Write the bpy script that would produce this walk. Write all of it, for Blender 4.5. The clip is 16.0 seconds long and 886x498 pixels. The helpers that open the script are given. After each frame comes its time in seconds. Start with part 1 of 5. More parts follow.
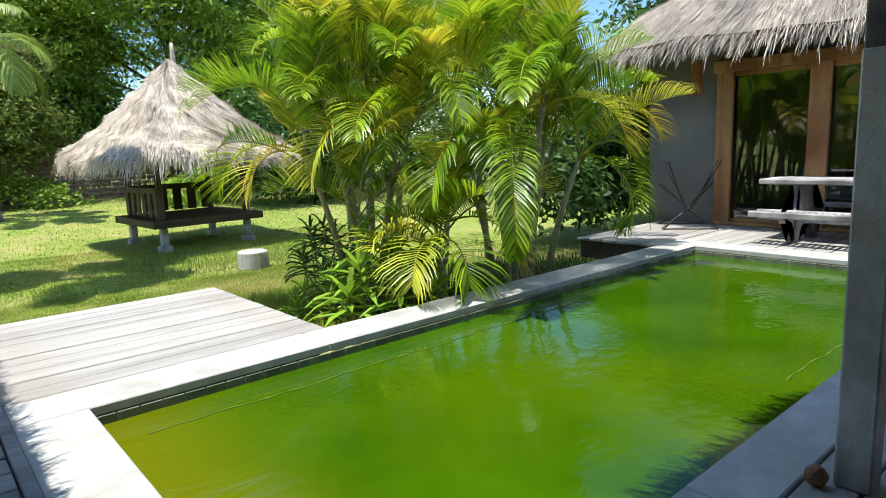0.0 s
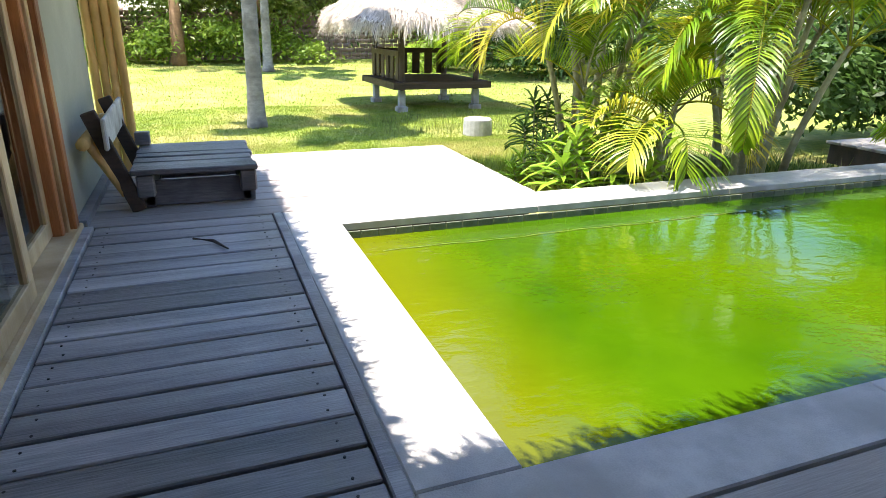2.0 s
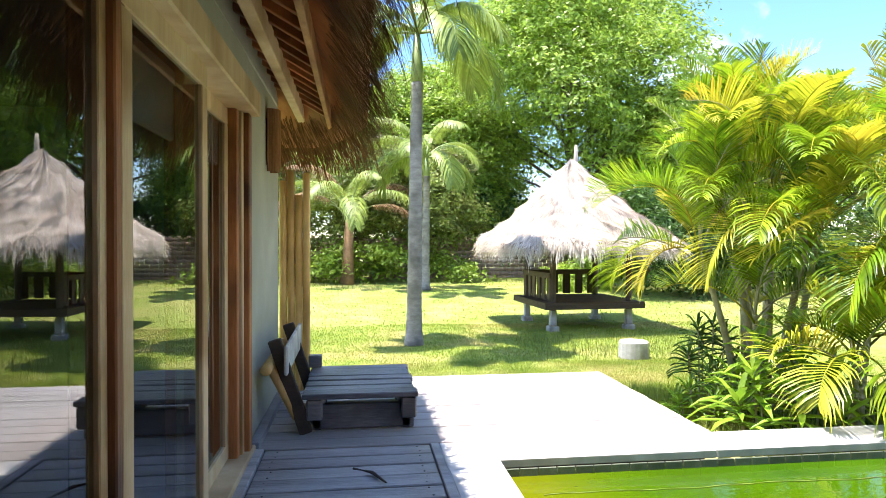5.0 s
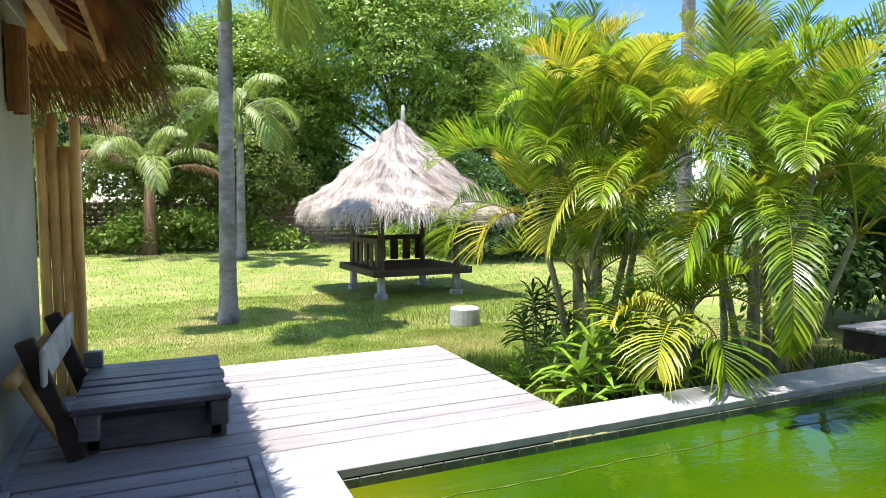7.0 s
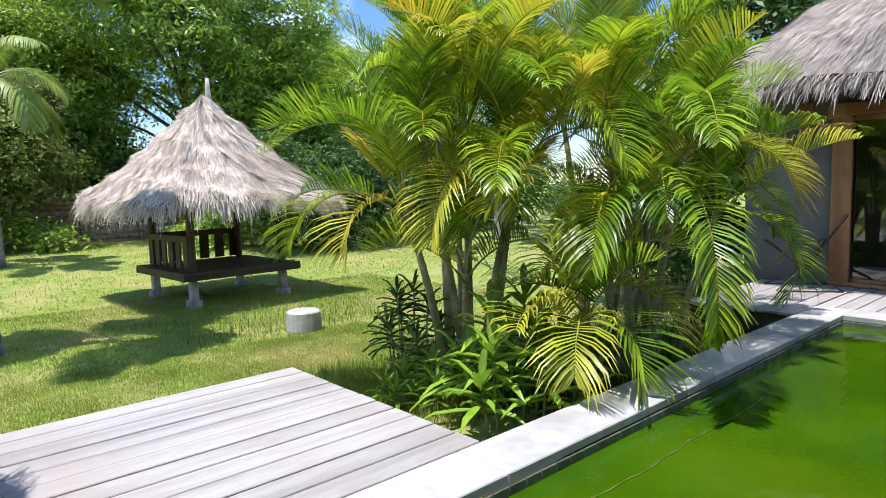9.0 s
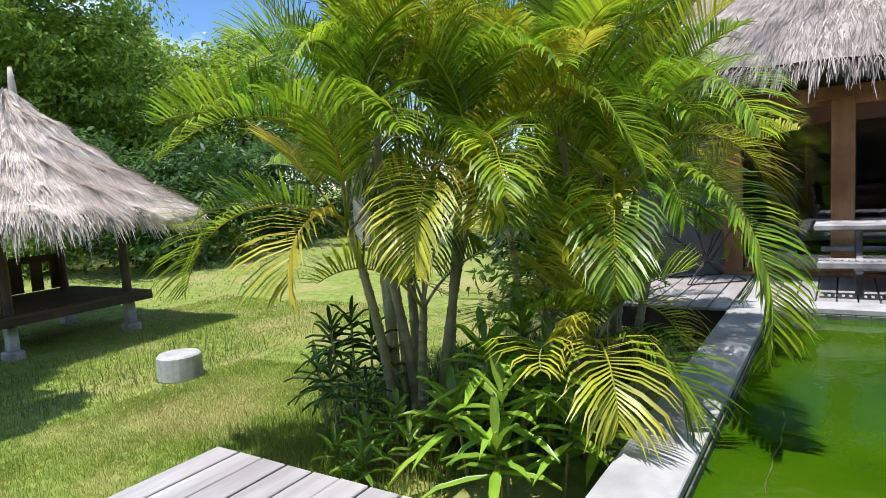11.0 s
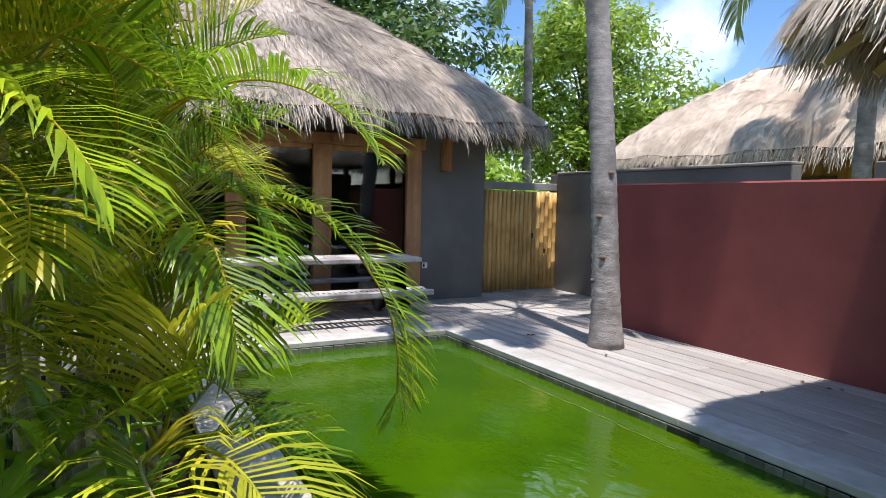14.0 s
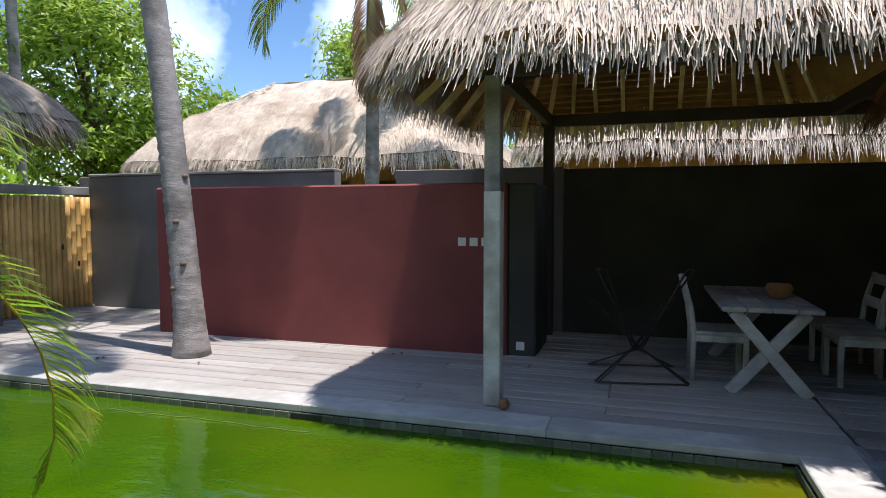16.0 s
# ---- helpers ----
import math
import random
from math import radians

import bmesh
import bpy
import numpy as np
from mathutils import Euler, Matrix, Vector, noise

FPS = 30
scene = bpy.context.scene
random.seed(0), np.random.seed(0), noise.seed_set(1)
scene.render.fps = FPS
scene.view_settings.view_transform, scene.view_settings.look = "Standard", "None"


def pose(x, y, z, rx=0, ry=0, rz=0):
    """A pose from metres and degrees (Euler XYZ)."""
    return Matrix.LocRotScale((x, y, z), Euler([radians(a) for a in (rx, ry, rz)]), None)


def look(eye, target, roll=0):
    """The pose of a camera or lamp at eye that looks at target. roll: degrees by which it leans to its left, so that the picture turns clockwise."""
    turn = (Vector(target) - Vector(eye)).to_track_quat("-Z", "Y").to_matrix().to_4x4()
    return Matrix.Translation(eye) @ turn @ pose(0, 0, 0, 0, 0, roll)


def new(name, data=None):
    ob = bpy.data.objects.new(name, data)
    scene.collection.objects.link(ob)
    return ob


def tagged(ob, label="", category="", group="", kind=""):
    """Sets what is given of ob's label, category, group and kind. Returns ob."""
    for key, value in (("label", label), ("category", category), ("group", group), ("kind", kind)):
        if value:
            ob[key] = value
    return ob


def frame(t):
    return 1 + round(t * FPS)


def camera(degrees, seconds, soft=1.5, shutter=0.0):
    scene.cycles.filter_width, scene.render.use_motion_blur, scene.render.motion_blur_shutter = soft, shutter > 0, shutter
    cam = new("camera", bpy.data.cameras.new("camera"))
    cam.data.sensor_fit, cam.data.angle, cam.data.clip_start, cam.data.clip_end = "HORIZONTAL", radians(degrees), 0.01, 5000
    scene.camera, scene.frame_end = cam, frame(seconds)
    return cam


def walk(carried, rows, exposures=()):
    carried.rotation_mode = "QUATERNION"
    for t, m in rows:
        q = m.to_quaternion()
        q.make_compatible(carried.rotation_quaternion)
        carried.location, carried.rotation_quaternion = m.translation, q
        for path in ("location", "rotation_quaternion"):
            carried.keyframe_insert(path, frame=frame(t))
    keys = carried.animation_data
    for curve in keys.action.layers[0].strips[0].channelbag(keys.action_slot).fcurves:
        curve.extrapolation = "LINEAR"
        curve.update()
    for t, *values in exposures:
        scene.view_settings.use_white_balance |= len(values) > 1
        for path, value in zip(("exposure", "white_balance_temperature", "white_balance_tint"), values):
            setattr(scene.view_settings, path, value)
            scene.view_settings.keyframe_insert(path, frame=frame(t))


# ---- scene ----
cam = camera(70.5, 16.0, 0.48)
PATH = [
    (0, (0.732, 0.134, 1.392), (2.023, 1.626, 1.067), -2.2),
    (0.5, (0.624, 0.079, 1.404), (1.778, 1.654, 0.971), -1.7),
    (1, (0.528, 0.029, 1.393), (1.561, 1.646, 0.829), -1.7),
    (1.5, (0.543, -0.064, 1.352), (1.417, 1.611, 0.697), -0.4),
    (2, (0.546, -0.163, 1.334), (1.225, 1.593, 0.658), 1.1),
    (2.5, (0.474, -0.193, 1.338), (0.92, 1.637, 0.667), -0.3),
    (3, (0.442, -0.301, 1.397), (0.668, 1.625, 0.91), -0.0),
    (3.2, (0.435, -0.318, 1.408), (0.612, 1.637, 1.027), -0.4),
    (5.5, (0.454, 0.052, 1.475), (0.815, 2.019, 1.458), 1.1),
    (6, (0.424, 0.226, 1.476), (1.058, 2.122, 1.416), -0.4),
    (6.5, (0.449, 0.426, 1.467), (1.149, 2.296, 1.357), 0.1),
    (7, (0.564, 0.661, 1.474), (1.371, 2.486, 1.336), 0.0),
    (7.5, (0.592, 0.889, 1.48), (1.636, 2.587, 1.319), 0.1),
    (8, (0.54, 1.15, 1.489), (1.736, 2.743, 1.316), -1.0),
    (8.2, (0.549, 1.285, 1.486), (1.775, 2.855, 1.307), -1.1),
    (10.3, (0.80, 2.85, 1.512), (2.277, 4.186, 1.322), -1.9),
    (10.5, (0.81, 2.99, 1.520), (2.319, 4.290, 1.330), -1.9),
    (11, (0.74, 3.355, 1.570), (2.413, 4.431, 1.361), -3.6),
    (11.5, (0.88, 3.765, 1.565), (2.688, 4.587, 1.325), -3.6),
    (12, (0.946, 4.17, 1.540), (2.892, 4.571, 1.311), -2.8),
    (12.5, (1.116, 4.383, 1.585), (3.097, 4.235, 1.35), -1.0),
    (13, (1.406, 4.549, 1.569), (3.34, 4.084, 1.36), 0.8),
    (13.5, (1.638, 4.769, 1.552), (3.488, 4.031, 1.375), 1.0),
    (14, (1.832, 4.988, 1.533), (3.576, 4.021, 1.387), 1.3),
    (14.5, (2.051, 5.169, 1.521), (3.641, 3.967, 1.358), -0.3),
    (15, (2.173, 5.347, 1.51), (3.531, 3.887, 1.354), 0.3),
    (15.5, (2.257, 5.508, 1.506), (3.295, 3.806, 1.351), -0.6),
    (16, (2.347, 5.595, 1.516), (2.952, 3.692, 1.399), -0.1),
]
walk(cam, [(t, look(eye, target, roll)) for t, eye, target, roll in PATH],
     [(0, 0.52, 6500, 8), (1, 0.97, 6500, 9), (2, 1.50, 6750, 18), (3, 1.60, 6850, 20), (5.5, 1.42, 6450, 20), (7, 0.82, 6220, 19), (8, 0.58, 6150, 18), (10.5, 0.25, 6150, 18), (11.5, 0.15, 6150, 18), (12, 0.00, 6550, 18), (12.5, 0.15, 6550, 18), (13.3, 0.35, 6550, 18), (14.5, 0.40, 6550, 18), (16, 0.33, 6550, 18)])

# ---- world, sun ----
SUN_FROM = Vector((-0.21, 0.04, 1.0)).normalized()
world = bpy.data.worlds.new("world")
scene.world = world
world.use_nodes = True
wn, wl = world.node_tree.nodes, world.node_tree.links
wn.clear()
w_out, w_bg, w_sky = wn.new("ShaderNodeOutputWorld"), wn.new("ShaderNodeBackground"), wn.new("ShaderNodeTexSky")
w_sky.sky_type, w_sky.sun_disc = "NISHITA", False
w_sky.dust_density, w_sky.air_density, w_sky.ozone_density = 0.15, 1.0, 3.0
w_sky.sun_elevation = math.asin(SUN_FROM.z)
w_sky.sun_rotation = math.atan2(SUN_FROM.x, SUN_FROM.y)
w_co, w_noise, w_ramp, w_mix = wn.new("ShaderNodeTexCoord"), wn.new("ShaderNodeTexNoise"), wn.new("ShaderNodeValToRGB"), wn.new("ShaderNodeMixRGB")
w_noise.inputs["Scale"].default_value, w_noise.inputs["Detail"].default_value = 2.2, 8
w_ramp.color_ramp.elements[0].position, w_ramp.color_ramp.elements[1].position = 0.55, 0.68
w_mix.inputs[2].default_value = (12.5, 14.8, 18.0, 1)
wl.new(w_co.outputs["Generated"], w_noise.inputs["Vector"])
wl.new(w_noise.outputs["Fac"], w_ramp.inputs["Fac"])
wl.new(w_ramp.outputs["Color"], w_mix.inputs[0])
w_hsv = wn.new("ShaderNodeHueSaturation")
w_hsv.inputs["Saturation"].default_value = 1.2
wl.new(w_sky.outputs[0], w_hsv.inputs["Color"])
wl.new(w_hsv.outputs[0], w_mix.inputs[1])
wl.new(w_mix.outputs[0], w_bg.inputs["Color"])
wl.new(w_bg.outputs[0], w_out.inputs["Surface"])
w_bg.inputs["Strength"].default_value = 0.15
sun = new("sun", bpy.data.lights.new("sun", "SUN"))
sun.data.energy, sun.data.angle, sun.data.color = 5.0, radians(0.55), (1.0, 0.965, 0.89)
sun.matrix_world = look(SUN_FROM * 30, (0, 0, 0))


# ---- materials ----
def mat(name, c1, c2, scale=6.0, rough=0.7, bump=0.2, fine=60.0, stretch=(1, 1, 1), c3=None, big=0.7, vary=0.0, metal=0.0, thin=0.0, spec=0.5, coords="Object", island=0.0):
    """Two-scale noise between c1 and c2, with patches of c3, grain along the stretched axis, relief and per-object variation."""
    m = bpy.data.materials.new(name)
    m.use_nodes = True
    n, l = m.node_tree.nodes, m.node_tree.links
    bsdf = n["Principled BSDF"]
    co, mp = n.new("ShaderNodeTexCoord"), n.new("ShaderNodeMapping")
    mp.inputs["Scale"].default_value = stretch
    l.new(co.outputs[coords], mp.inputs["Vector"])
    if vary:
        info, off = n.new("ShaderNodeObjectInfo"), n.new("ShaderNodeVectorMath")
        off.operation = "MULTIPLY"
        l.new(info.outputs["Random"], off.inputs[0])
        off.inputs[1].default_value = (37, 53, 71)
        l.new(off.outputs[0], mp.inputs["Location"])
    a, b, g = n.new("ShaderNodeTexNoise"), n.new("ShaderNodeTexNoise"), n.new("ShaderNodeTexNoise")
    for t, s, d in ((a, scale, 6), (b, fine, 4), (g, big, 5)):
        t.inputs["Scale"].default_value, t.inputs["Detail"].default_value = s, d
    l.new(mp.outputs[0], a.inputs["Vector"])
    l.new(mp.outputs[0], b.inputs["Vector"])
    l.new(co.outputs[coords], g.inputs["Vector"])
    add = n.new("ShaderNodeMath")
    add.operation = "MULTIPLY_ADD"
    l.new(b.outputs["Fac"], add.inputs[0])
    add.inputs[1].default_value = 0.5
    l.new(a.outputs["Fac"], add.inputs[2])
    ramp = n.new("ShaderNodeValToRGB")
    ramp.color_ramp.elements[0].position, ramp.color_ramp.elements[1].position = 0.5, 1.0
    ramp.color_ramp.elements[0].color, ramp.color_ramp.elements[1].color = (*c1, 1), (*c2, 1)
    l.new(add.outputs[0], ramp.inputs["Fac"])
    colour = ramp.outputs["Color"]
    if c3:
        gr, mx = n.new("ShaderNodeValToRGB"), n.new("ShaderNodeMixRGB")
        gr.color_ramp.elements[0].position, gr.color_ramp.elements[1].position = 0.46, 0.68
        l.new(g.outputs["Fac"], gr.inputs["Fac"])
        l.new(gr.outputs["Color"], mx.inputs[0])
        l.new(colour, mx.inputs[1])
        mx.inputs[2].default_value = (*c3, 1)
        colour = mx.outputs[0]
    for amount, node, socket in ((vary, "ShaderNodeObjectInfo", "Random"), (island, "ShaderNodeNewGeometry", "Random Per Island")):
        if amount:
            src, rng, hsv = n.new(node), n.new("ShaderNodeMapRange"), n.new("ShaderNodeHueSaturation")
            rng.inputs["To Min"].default_value, rng.inputs["To Max"].default_value = 1 - amount, 1 + amount
            l.new(src.outputs[socket], rng.inputs["Value"])
            l.new(rng.outputs[0], hsv.inputs["Value"])
            l.new(colour, hsv.inputs["Color"])
            colour = hsv.outputs[0]
    l.new(colour, bsdf.inputs["Base Color"])
    bsdf.inputs["Roughness"].default_value, bsdf.inputs["Metallic"].default_value = rough, metal
    bsdf.inputs["Specular IOR Level"].default_value = spec
    if bump:
        bp = n.new("ShaderNodeBump")
        bp.inputs["Strength"].default_value, bp.inputs["Distance"].default_value = bump, 0.02
        l.new(add.outputs[0], bp.inputs["Height"])
        l.new(bp.outputs[0], bsdf.inputs["Normal"])
    if thin:
        tr, ms = n.new("ShaderNodeBsdfTranslucent"), n.new("ShaderNodeMixShader")
        l.new(colour, tr.inputs["Color"])
        ms.inputs[0].default_value = thin
        l.new(bsdf.outputs[0], ms.inputs[1])
        l.new(tr.outputs[0], ms.inputs[2])
        l.new(ms.outputs[0], n["Material Output"].inputs["Surface"])
    return m


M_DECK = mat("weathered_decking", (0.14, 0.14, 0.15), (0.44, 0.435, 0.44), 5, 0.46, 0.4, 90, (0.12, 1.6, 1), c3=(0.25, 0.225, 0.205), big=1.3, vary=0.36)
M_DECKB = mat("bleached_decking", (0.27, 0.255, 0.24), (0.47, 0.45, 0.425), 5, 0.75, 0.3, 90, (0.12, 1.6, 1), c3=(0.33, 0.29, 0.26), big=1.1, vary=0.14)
M_COPE = mat("coping_stone", (0.37, 0.365, 0.35), (0.55, 0.545, 0.52), 9, 0.75, 0.2, 150, c3=(0.33, 0.32, 0.29), big=1.5, vary=0.06)
M_TILE = mat("pool_edge_stone", (0.10, 0.12, 0.09), (0.26, 0.27, 0.21), 8, 0.6, 0.3, 80, c3=(0.07, 0.10, 0.04), big=3, vary=0.25)
M_BASIN = mat("pool_plaster", (0.10, 0.16, 0.03), (0.18, 0.24, 0.05), 3, 0.6, 0.1)
M_GRAY = mat("grey_plaster", (0.155, 0.15, 0.135), (0.215, 0.205, 0.19), 2.5, 0.85, 0.12, 60, c3=(0.135, 0.13, 0.115), big=0.8)
M_OLIVE = mat("olive_grey_plaster", (0.42, 0.42, 0.33), (0.53, 0.53, 0.43), 2.5, 0.85, 0.12, 60, c3=(0.39, 0.39, 0.31), big=0.8)
M_CAP = mat("wall_cap_plaster", (0.26, 0.255, 0.24), (0.36, 0.35, 0.33), 3, 0.85, 0.15, 60, c3=(0.17, 0.165, 0.15), big=1.2)
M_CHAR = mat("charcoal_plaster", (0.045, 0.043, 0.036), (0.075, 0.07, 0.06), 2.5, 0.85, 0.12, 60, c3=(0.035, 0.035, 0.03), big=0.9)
M_RED = mat("maroon_plaster", (0.20, 0.046, 0.042), (0.27, 0.064, 0.056), 2.2, 0.7, 0.1, 60, c3=(0.17, 0.04, 0.038), big=0.7)
M_TIMBER = mat("orange_timber", (0.33, 0.15, 0.055), (0.56, 0.31, 0.13), 4, 0.6, 0.3, 70, (2, 2, 0.15), c3=(0.26, 0.10, 0.035), big=1.2, vary=0.15)
M_TIMBERX = mat("pale_timber", (0.70, 0.47, 0.24), (0.86, 0.69, 0.43), 4, 0.6, 0.25, 70, (2, 2, 0.15), c3=(0.42, 0.24, 0.10), big=1.4, vary=0.1)
M_REDWOOD = mat("red_brown_timber", (0.38, 0.125, 0.04), (0.58, 0.235, 0.085), 4, 0.5, 0.25, 70, (2, 2, 0.15), c3=(0.09, 0.03, 0.012), big=1.2, vary=0.12)
M_DARKWOOD = mat("dark_stained_wood", (0.035, 0.022, 0.016), (0.085, 0.055, 0.04), 5, 0.6, 0.3, 70, (0.3, 1.5, 1), vary=0.15)
M_GREYWOOD = mat("silver_grey_wood", (0.28, 0.27, 0.27), (0.54, 0.52, 0.51), 5, 0.75, 0.35, 80, (0.3, 1.5, 1), c3=(0.13, 0.12, 0.12), big=2, vary=0.15)
M_LOUNGE = mat("old_lounger_wood", (0.10, 0.10, 0.115), (0.26, 0.255, 0.275), 5, 0.36, 0.4, 80, (0.15, 1.5, 1), c3=(0.07, 0.065, 0.07), big=2, vary=0.2)
M_WHITEWOOD = mat("whitewashed_wood", (0.42, 0.42, 0.40), (0.66, 0.65, 0.62), 6, 0.75, 0.35, 80, (0.3, 1.5, 1), c3=(0.30, 0.27, 0.23), big=3, vary=0.1)
M_BAMBOO = mat("yellow_bamboo", (0.62, 0.36, 0.10), (0.84, 0.56, 0.21), 4, 0.45, 0.15, 60, (2, 2, 0.2), c3=(0.48, 0.27, 0.08), big=2, vary=0.18)
M_THATCH = mat("thatch_straw", (0.52, 0.44, 0.355), (0.80, 0.71, 0.60), 7, 0.9, 0.4, 90, c3=(0.46, 0.37, 0.29), big=0.9, island=0.35, spec=0.15)
M_THATCHG = mat("grey_thatch_straw", (0.29, 0.245, 0.20), (0.53, 0.46, 0.39), 7, 0.9, 0.4, 90, c3=(0.20, 0.175, 0.155), big=0.8, island=0.6, spec=0.15)
M_REED = mat("brown_reed", (0.13, 0.055, 0.024), (0.30, 0.145, 0.06), 8, 0.85, 0.4, 90, island=0.4, spec=0.2)
M_RATTAN = mat("woven_rattan", (0.26, 0.11, 0.04), (0.40, 0.19, 0.075), 10, 0.6, 0.3, 80, vary=0.2)
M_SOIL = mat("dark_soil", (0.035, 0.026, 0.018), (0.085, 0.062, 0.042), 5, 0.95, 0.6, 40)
M_LAWN = mat("lawn_turf", (0.10, 0.17, 0.02), (0.32, 0.37, 0.06), 7, 0.95, 0.8, 110, c3=(0.34, 0.31, 0.10), big=0.9)
M_GRASS = mat("grass_blade", (0.14, 0.24, 0.02), (0.36, 0.42, 0.06), 2, 0.6, 0, 30, c3=(0.40, 0.37, 0.11), big=0.9, island=0.3, thin=0.35, coords="Object")
M_LEAF = mat("tree_leaf", (0.17, 0.30, 0.03), (0.42, 0.55, 0.08), 1.2, 0.45, 0, 8, big=0.3, island=0.4, thin=0.5)
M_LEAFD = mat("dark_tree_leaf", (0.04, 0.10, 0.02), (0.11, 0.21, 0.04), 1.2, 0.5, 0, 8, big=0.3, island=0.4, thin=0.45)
M_LEAFY = mat("yellowish_shrub_leaf", (0.14, 0.22, 0.035), (0.33, 0.40, 0.09), 1.2, 0.5, 0, 8, c3=(0.17, 0.15, 0.06), big=0.6, island=0.4, thin=0.5)
M_SHRUB = mat("glossy_shrub_leaf", (0.13, 0.30, 0.02), (0.42, 0.58, 0.06), 1.2, 0.32, 0, 8, big=0.5, island=0.3, thin=0.35)
M_PALM = mat("areca_leaflet", (0.04, 0.15, 0.006), (0.30, 0.45, 0.016), 1.6, 0.34, 0, 12, c3=(0.38, 0.48, 0.02), big=1.8, island=0.5, thin=0.42, spec=0.4)
M_PALMY = mat("yellow_areca_leaflet", (0.34, 0.42, 0.02), (0.60, 0.56, 0.04), 1.6, 0.4, 0, 12, c3=(0.56, 0.38, 0.035), big=0.9, island=0.3, thin=0.42)
M_PALMB = mat("coconut_leaflet", (0.14, 0.22, 0.03), (0.33, 0.41, 0.08), 1.6, 0.5, 0, 12, island=0.3, thin=0.3)
M_DEADLEAF = mat("dead_palm_leaf", (0.16, 0.085, 0.04), (0.30, 0.18, 0.09), 3, 0.8, 0, 12, island=0.3, thin=0.2)
M_STEM = mat("areca_cane", (0.24, 0.24, 0.12), (0.46, 0.43, 0.28), 6, 0.5, 0.2, 40, c3=(0.20, 0.16, 0.09), big=3, vary=0.2)
M_CROWNSHAFT = mat("green_crownshaft", (0.16, 0.23, 0.07), (0.26, 0.33, 0.12), 3, 0.45, 0.1, 30)
M_TRUNK = mat("palm_trunk_bark", (0.19, 0.175, 0.165), (0.37, 0.345, 0.325), 6, 0.85, 0.5, 40, (1, 1, 2.5), c3=(0.11, 0.10, 0.09), big=2.2)
M_BARK = mat("tree_bark", (0.09, 0.065, 0.045), (0.20, 0.15, 0.11), 5, 0.9, 0.5, 40, (1, 1, 0.4))
M_FENCE = mat("woven_bamboo_fence", (0.25, 0.15, 0.11), (0.40, 0.27, 0.21), 5, 0.8, 0.4, 40, island=0.35)
M_STONE = mat("cast_concrete", (0.36, 0.35, 0.33), (0.56, 0.55, 0.52), 9, 0.85, 0.3, 80, c3=(0.27, 0.25, 0.22), big=3)
M_WIRE = mat("dark_steel_wire", (0.035, 0.03, 0.03), (0.07, 0.06, 0.055), 8, 0.5, 0.1, metal=0.6)
M_PLASTIC = mat("white_plastic", (0.74, 0.73, 0.70), (0.82, 0.81, 0.79), 8, 0.4, 0.0)
M_DARKPLASTIC = mat("dark_plastic", (0.02, 0.02, 0.02), (0.04, 0.04, 0.04), 8, 0.35, 0.0)
M_ROOMWALL = mat("interior_plaster", (0.32, 0.31, 0.29), (0.40, 0.39, 0.37), 2.5, 0.9, 0.05)
M_ROOMFLOOR = mat("interior_floor", (0.16, 0.13, 0.11), (0.24, 0.20, 0.17), 4, 0.5, 0.1)
M_LINEN = mat("white_linen", (0.66, 0.66, 0.66), (0.78, 0.78, 0.78), 5, 0.9, 0.15)
M_FABRIC = mat("dark_red_fabric", (0.09, 0.02, 0.02), (0.14, 0.03, 0.03), 8, 0.9, 0.2)


def glass_material():
    m = bpy.data.materials.new("window_glass")
    m.use_nodes = True
    b = m.node_tree.nodes["Principled BSDF"]
    b.inputs["Base Color"].default_value = (0.58, 0.62, 0.60, 1)
    b.inputs["Roughness"].default_value, b.inputs["IOR"].default_value, b.inputs["Transmission Weight"].default_value = 0.0, 1.85, 1.0
    return m


